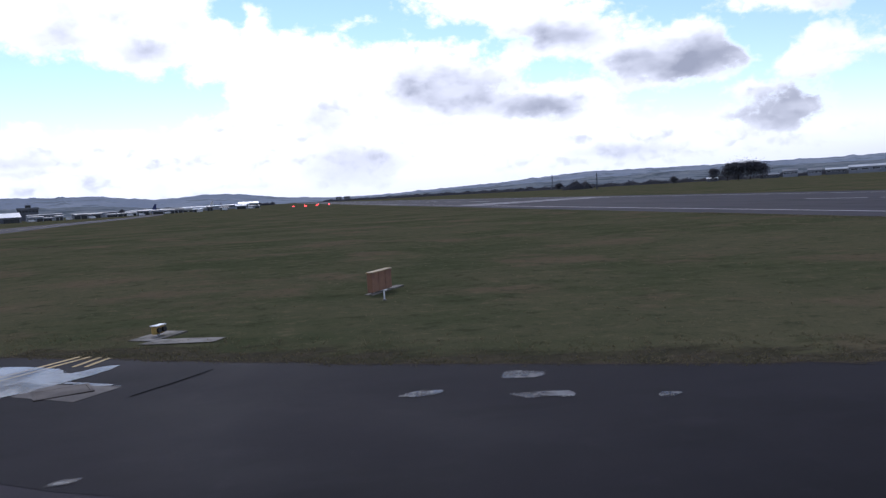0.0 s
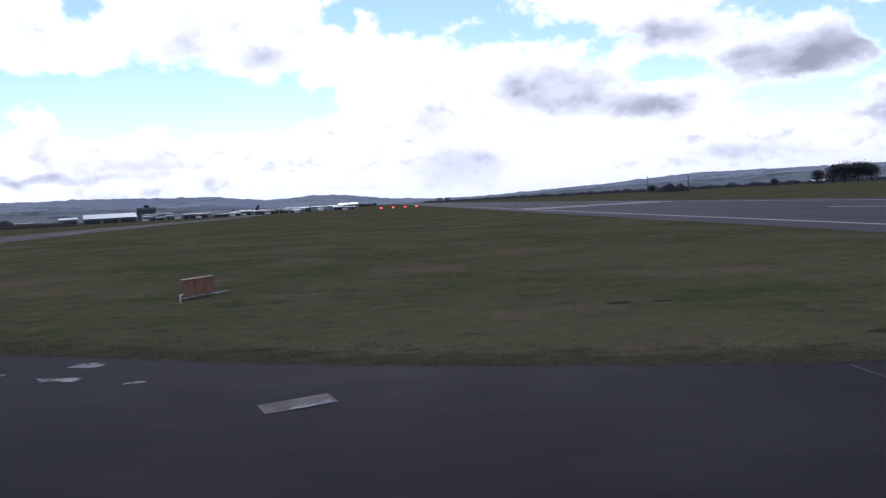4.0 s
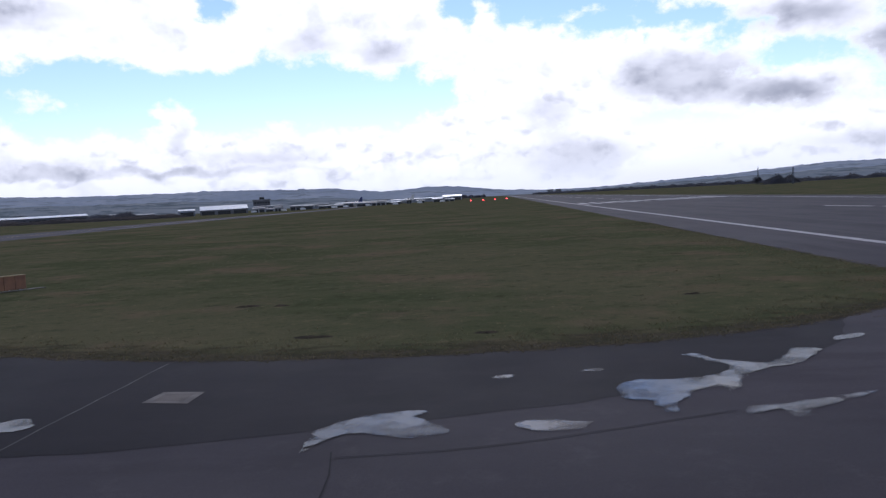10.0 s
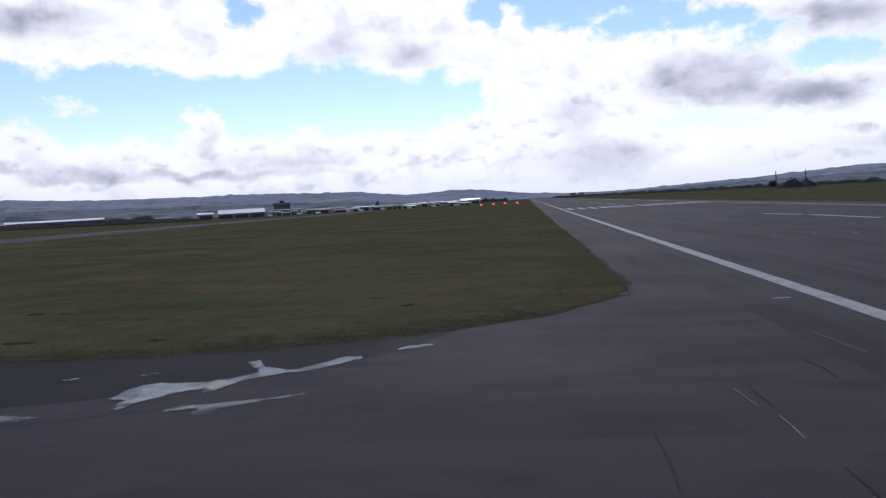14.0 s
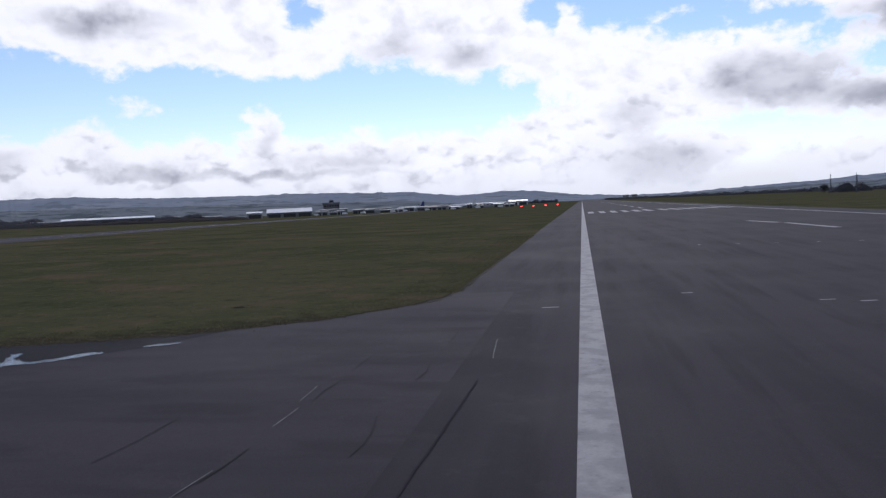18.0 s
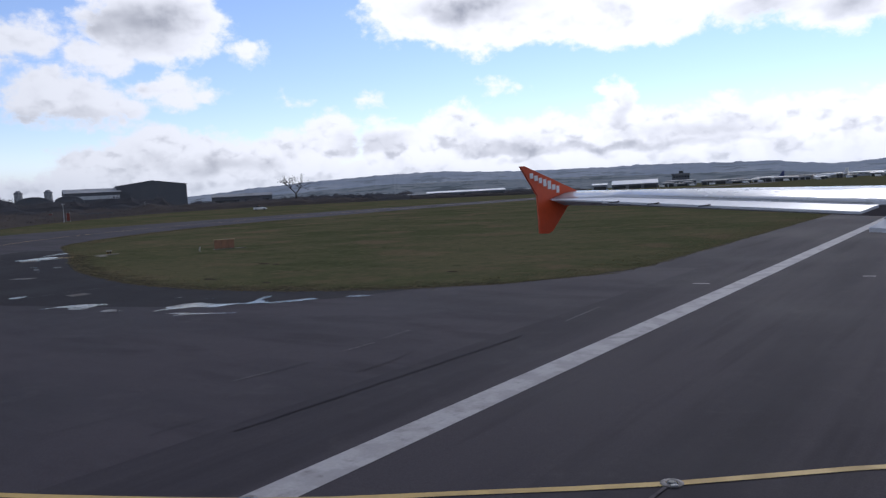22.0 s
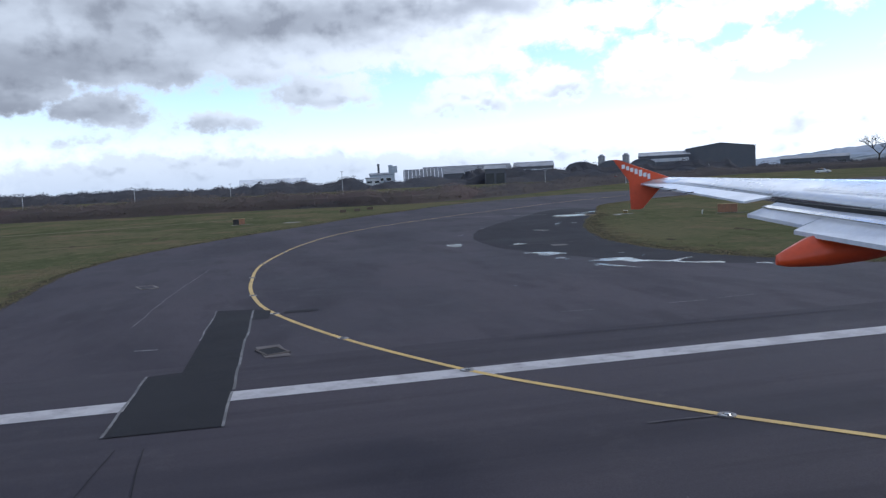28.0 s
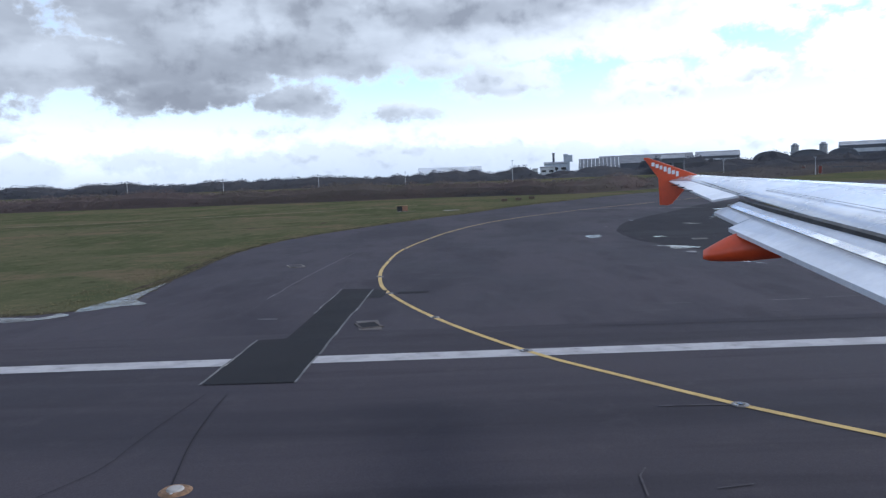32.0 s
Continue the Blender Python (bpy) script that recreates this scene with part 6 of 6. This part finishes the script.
part("shaft", boxm(-2.6, 1.6, 0, 5, -1, 17.5, bevel=0.1), PALE_BLUE_CLAD, tw)
part("head", boxm(-0.8, 3.6, -0.4, 5, 13.5, 18.2, bevel=0.1), PALE_BLUE_CLAD, tw)
part("parapet", boxm(-2.7, 0.4, -0.2, 5.1, 17.5, 19.0, bevel=0.05), PALE_BLUE_CLAD, tw)
ch = thing("chimney", "slim dark factory chimney", "chimney", at=(E32[0] - math.sin(radians(82.75)) * 555, E32[1] + math.cos(radians(82.75)) * 555, 2))
b = bmesh.new()
tube(b, (0, 0, -1), (0, 0, 20), 0.95, 0.75, 14)
part("stack", b, STEEL_DARK, ch)
b = bmesh.new()
tube(b, (0, 0, 19.2), (0, 0, 20.4), 0.95, 0.95, 14)
part("cap", b, STEEL_DARK, ch)
hall = gable("glazed_hall", 79.45, 530, 27, 12.5, 26, PALE_GREY_CLAD, HANGAR_WALL, "grey hall with pale ribs over its roof", E32, pitch=0.55)
for i in range(11):
    b = bmesh.new()
    tube(b, (-13 + i * 2.6, -0.4, 5.9), (-13 + i * 2.6, 13, 12.85), 0.22, 0.22, 6)
    part("roof_rib", b, LIGHT_CLAD, hall, "pale roof rib")
gable("factory_hall", 76.2, 560, 66, 15.0, 60, HAZED_DARK_CLAD, HANGAR_WALL, "broad dark factory hall with a long roof", E32, pitch=0.42)
gable("factory_hall", 71.3, 470, 24, 12.5, 30, HAZED_DARK_CLAD, GREY_ROOF, "dark factory building with a white strip", E32, pitch=0.25, light=0.10)
part_sign = gable("kiosk", 75.6, 500, 14, 8.0, 8, BLUE_PANEL, GREY_ROOF, "low building with a bright blue panel", E32, pitch=0.1)
for a in (65.35, 63.6):
    d = 480
    x, y = E23[0] - math.sin(radians(a)) * d, E23[1] + math.cos(radians(a)) * d
    v = thing("domed_turret", "pale octagonal turret with a shallow dark cap", "turret", group="pair of domed turrets", at=(x, y, 6.6), turn=a)
    b = bmesh.new()
    tube(b, (0, 0, -4.5), (0, 0, 10.6), 2.2, 2.1, 8)
    part("drum", b, STONE, v)
    b = bmesh.new()
    tube(b, (0, 0, 10.6), (0, 0, 11.2), 2.3, 2.3, 8)
    part("cornice", b, GREY_ROOF, v)
    b = bmesh.new()
    tube(b, (0, 0, 11.2), (0, 0, 12.4), 2.0, 0.9, 8)
    part("cap", b, GREY_ROOF, v)
    for i in range(8):
        c = i * math.tau / 8 + math.tau / 16
        part("window", boxm(-0.35, 0.35, -0.06, 0.06, 6.5, 9.5), GLASS_DARK, v).matrix_local = Matrix.Rotation(c, 4, "Z") @ Matrix.Translation((0, -1.88, 0))
for a, r in ((66.9, 9), (64.5, 10), (62.4, 8)):
    d = 470
    x, y = E23[0] - math.sin(radians(a)) * d, E23[1] + math.cos(radians(a)) * d
    v = thing("arched_shed", "dark arched-roof shed below the turrets", "building", group="arched sheds", at=(x, y, 4.6), turn=a)
    arc = [(math.cos(math.pi * i / 12) * r, 6.0 + math.sin(math.pi * i / 12) * 4.5) for i in range(13)]
    part("wall", prism(bmesh.new(), [(r, -2.5), *arc, (-r, -2.5)], 0, 24), HAZED_DARK_CLAD, v)
    part("roof", prism(bmesh.new(), arc + [(p * 0.96, q - 0.3) for p, q in arc[::-1]], -0.4, 24.4), GREY_ROOF, v)
    part("door", boxm(-2.5, 2.5, -0.1, 0.02, -0.5, 4.5), GLASS_DARK, v)
RED_DULL = material("dull_red_board", (0.22, 0.05, 0.035), 0.8, (0.16, 0.045, 0.04), 1.0, 8.0)
# red marker boards and a long barrier
for a in (63.68, 62.63):
    d = 225
    x, y = E23[0] - math.sin(radians(a)) * d, E23[1] + math.cos(radians(a)) * d
    v = thing("marker_board", "red-orange marker board on posts in the verge", "marker", group="red marker boards", at=(x, y, rise(x, y)), turn=a)
    part("board", boxm(-0.4, 0.4, -0.06, 0.06, 0.3, 2.2, bevel=0.02), RED_DULL, v)
    for s in (-0.4, 0.4):
        part("post", boxm(s - 0.05, s + 0.05, 0.06, 0.14, -0.1, 2.5), STEEL, v)
for i in range(12):
    a = 60.2 + i * 0.62
    d = 236
    x, y = E23[0] - math.sin(radians(a)) * d, E23[1] + math.cos(radians(a)) * d
    v = thing("barrier", "low grey barrier panel along the perimeter road", "barrier", group="perimeter barrier", at=(x, y, rise(x, y)), turn=a)
    part("rail", boxm(-1.35, 1.35, -0.05, 0.05, 1.6, 1.8), STEEL_DARK, v)
    part("post", boxm(-0.06, 0.06, 0.05, 0.15, -0.1, 1.7), STEEL_DARK, v)
# beyond the runway
for a, wd, hh, mat, roof in ((-35.4, 16, 4.0, HAZED_DARK_CLAD, GREY_ROOF), (-36.7, 12, 7.0, PALE_GREY_CLAD, GREY_ROOF), (-38.2, 11, 6.5, PALE_GREY_CLAD, GREY_ROOF), (-39.5, 17, 6.0, HANGAR_WALL, LIGHT_CLAD), (-41.5, 34, 7.2, PALE_GREY_CLAD, LIGHT_CLAD), (-31.7, 10, 3.5, HAZED_DARK_CLAD, WHITE_ROOF)):
    gable("farm_building", a, 760, wd, hh, 14, mat, roof, "pale farm building with a light roof beyond the runway" if roof is not GREY_ROOF else "grey farm house beyond the runway", (-58, 14), pitch=0.25, windows=4, base=0)
for a in (-4.55, -5.15):
    gable("distant_tower_block", a, 2400, 18, 12, 12, GREY_ROOF, HAZED_DARK_CLAD, "small grey block on the far skyline", (-58, 14), pitch=0.05, windows=4, base=0)


# small sheds, containers and vans scattered over the apron
rnd = random.Random(12)
for i in range(16):
    a, d = 5.5 + i * 0.95 + rnd.uniform(-0.3, 0.3), rnd.uniform(820, 920)
    gable("apron_shed", a, d, rnd.uniform(5, 15), rnd.uniform(2.8, 5.5), 8, rnd.choice((PALE_GREY_CLAD, HANGAR_WALL, HAZED_DARK_CLAD, HANGAR_WALL)), rnd.choice((GREY_ROOF, GREY_ROOF, GREY_ROOF, HANGAR_WALL, WHITE_ROOF)), "small low service building on the apron", E19, doors=rnd.choice((1, 2)), pitch=0.15)
for i in range(9):
    a, d = 6.2 + i * 1.7 + rnd.uniform(-0.5, 0.5), rnd.uniform(780, 830)
    x, y = E19[0] - math.sin(radians(a)) * d, E19[1] + math.cos(radians(a)) * d
    v = thing("service_van", "white service van parked on the apron", "van", group="vans on the apron", at=(x, y, rise(x, y)), turn=rnd.uniform(0, 40))
    part("body", boxm(-2.6, 1.6, -0.95, 0.95, 0.4, 2.3, bevel=0.1), WHITE_METAL, v)
    part("cab", prism(bmesh.new(), [(1.6, 0.4), (2.7, 0.4), (2.7, 1.1), (2.1, 1.9), (1.6, 2.1)], -0.9, 0.9), WHITE_METAL, v)
    part("windscreen", prism(bmesh.new(), [(2.72, 1.15), (2.74, 1.2), (2.16, 1.92), (2.12, 1.9)], -0.8, 0.8), GLASS_DARK, v)
    for p in (-1.7, 1.7):
        for q in (-0.9, 0.9):
            b = bmesh.new()
            tube(b, (p, q - 0.12, 0.36), (p, q + 0.12, 0.36), 0.36, n=12)
            part("wheel", b, BLACK, v)
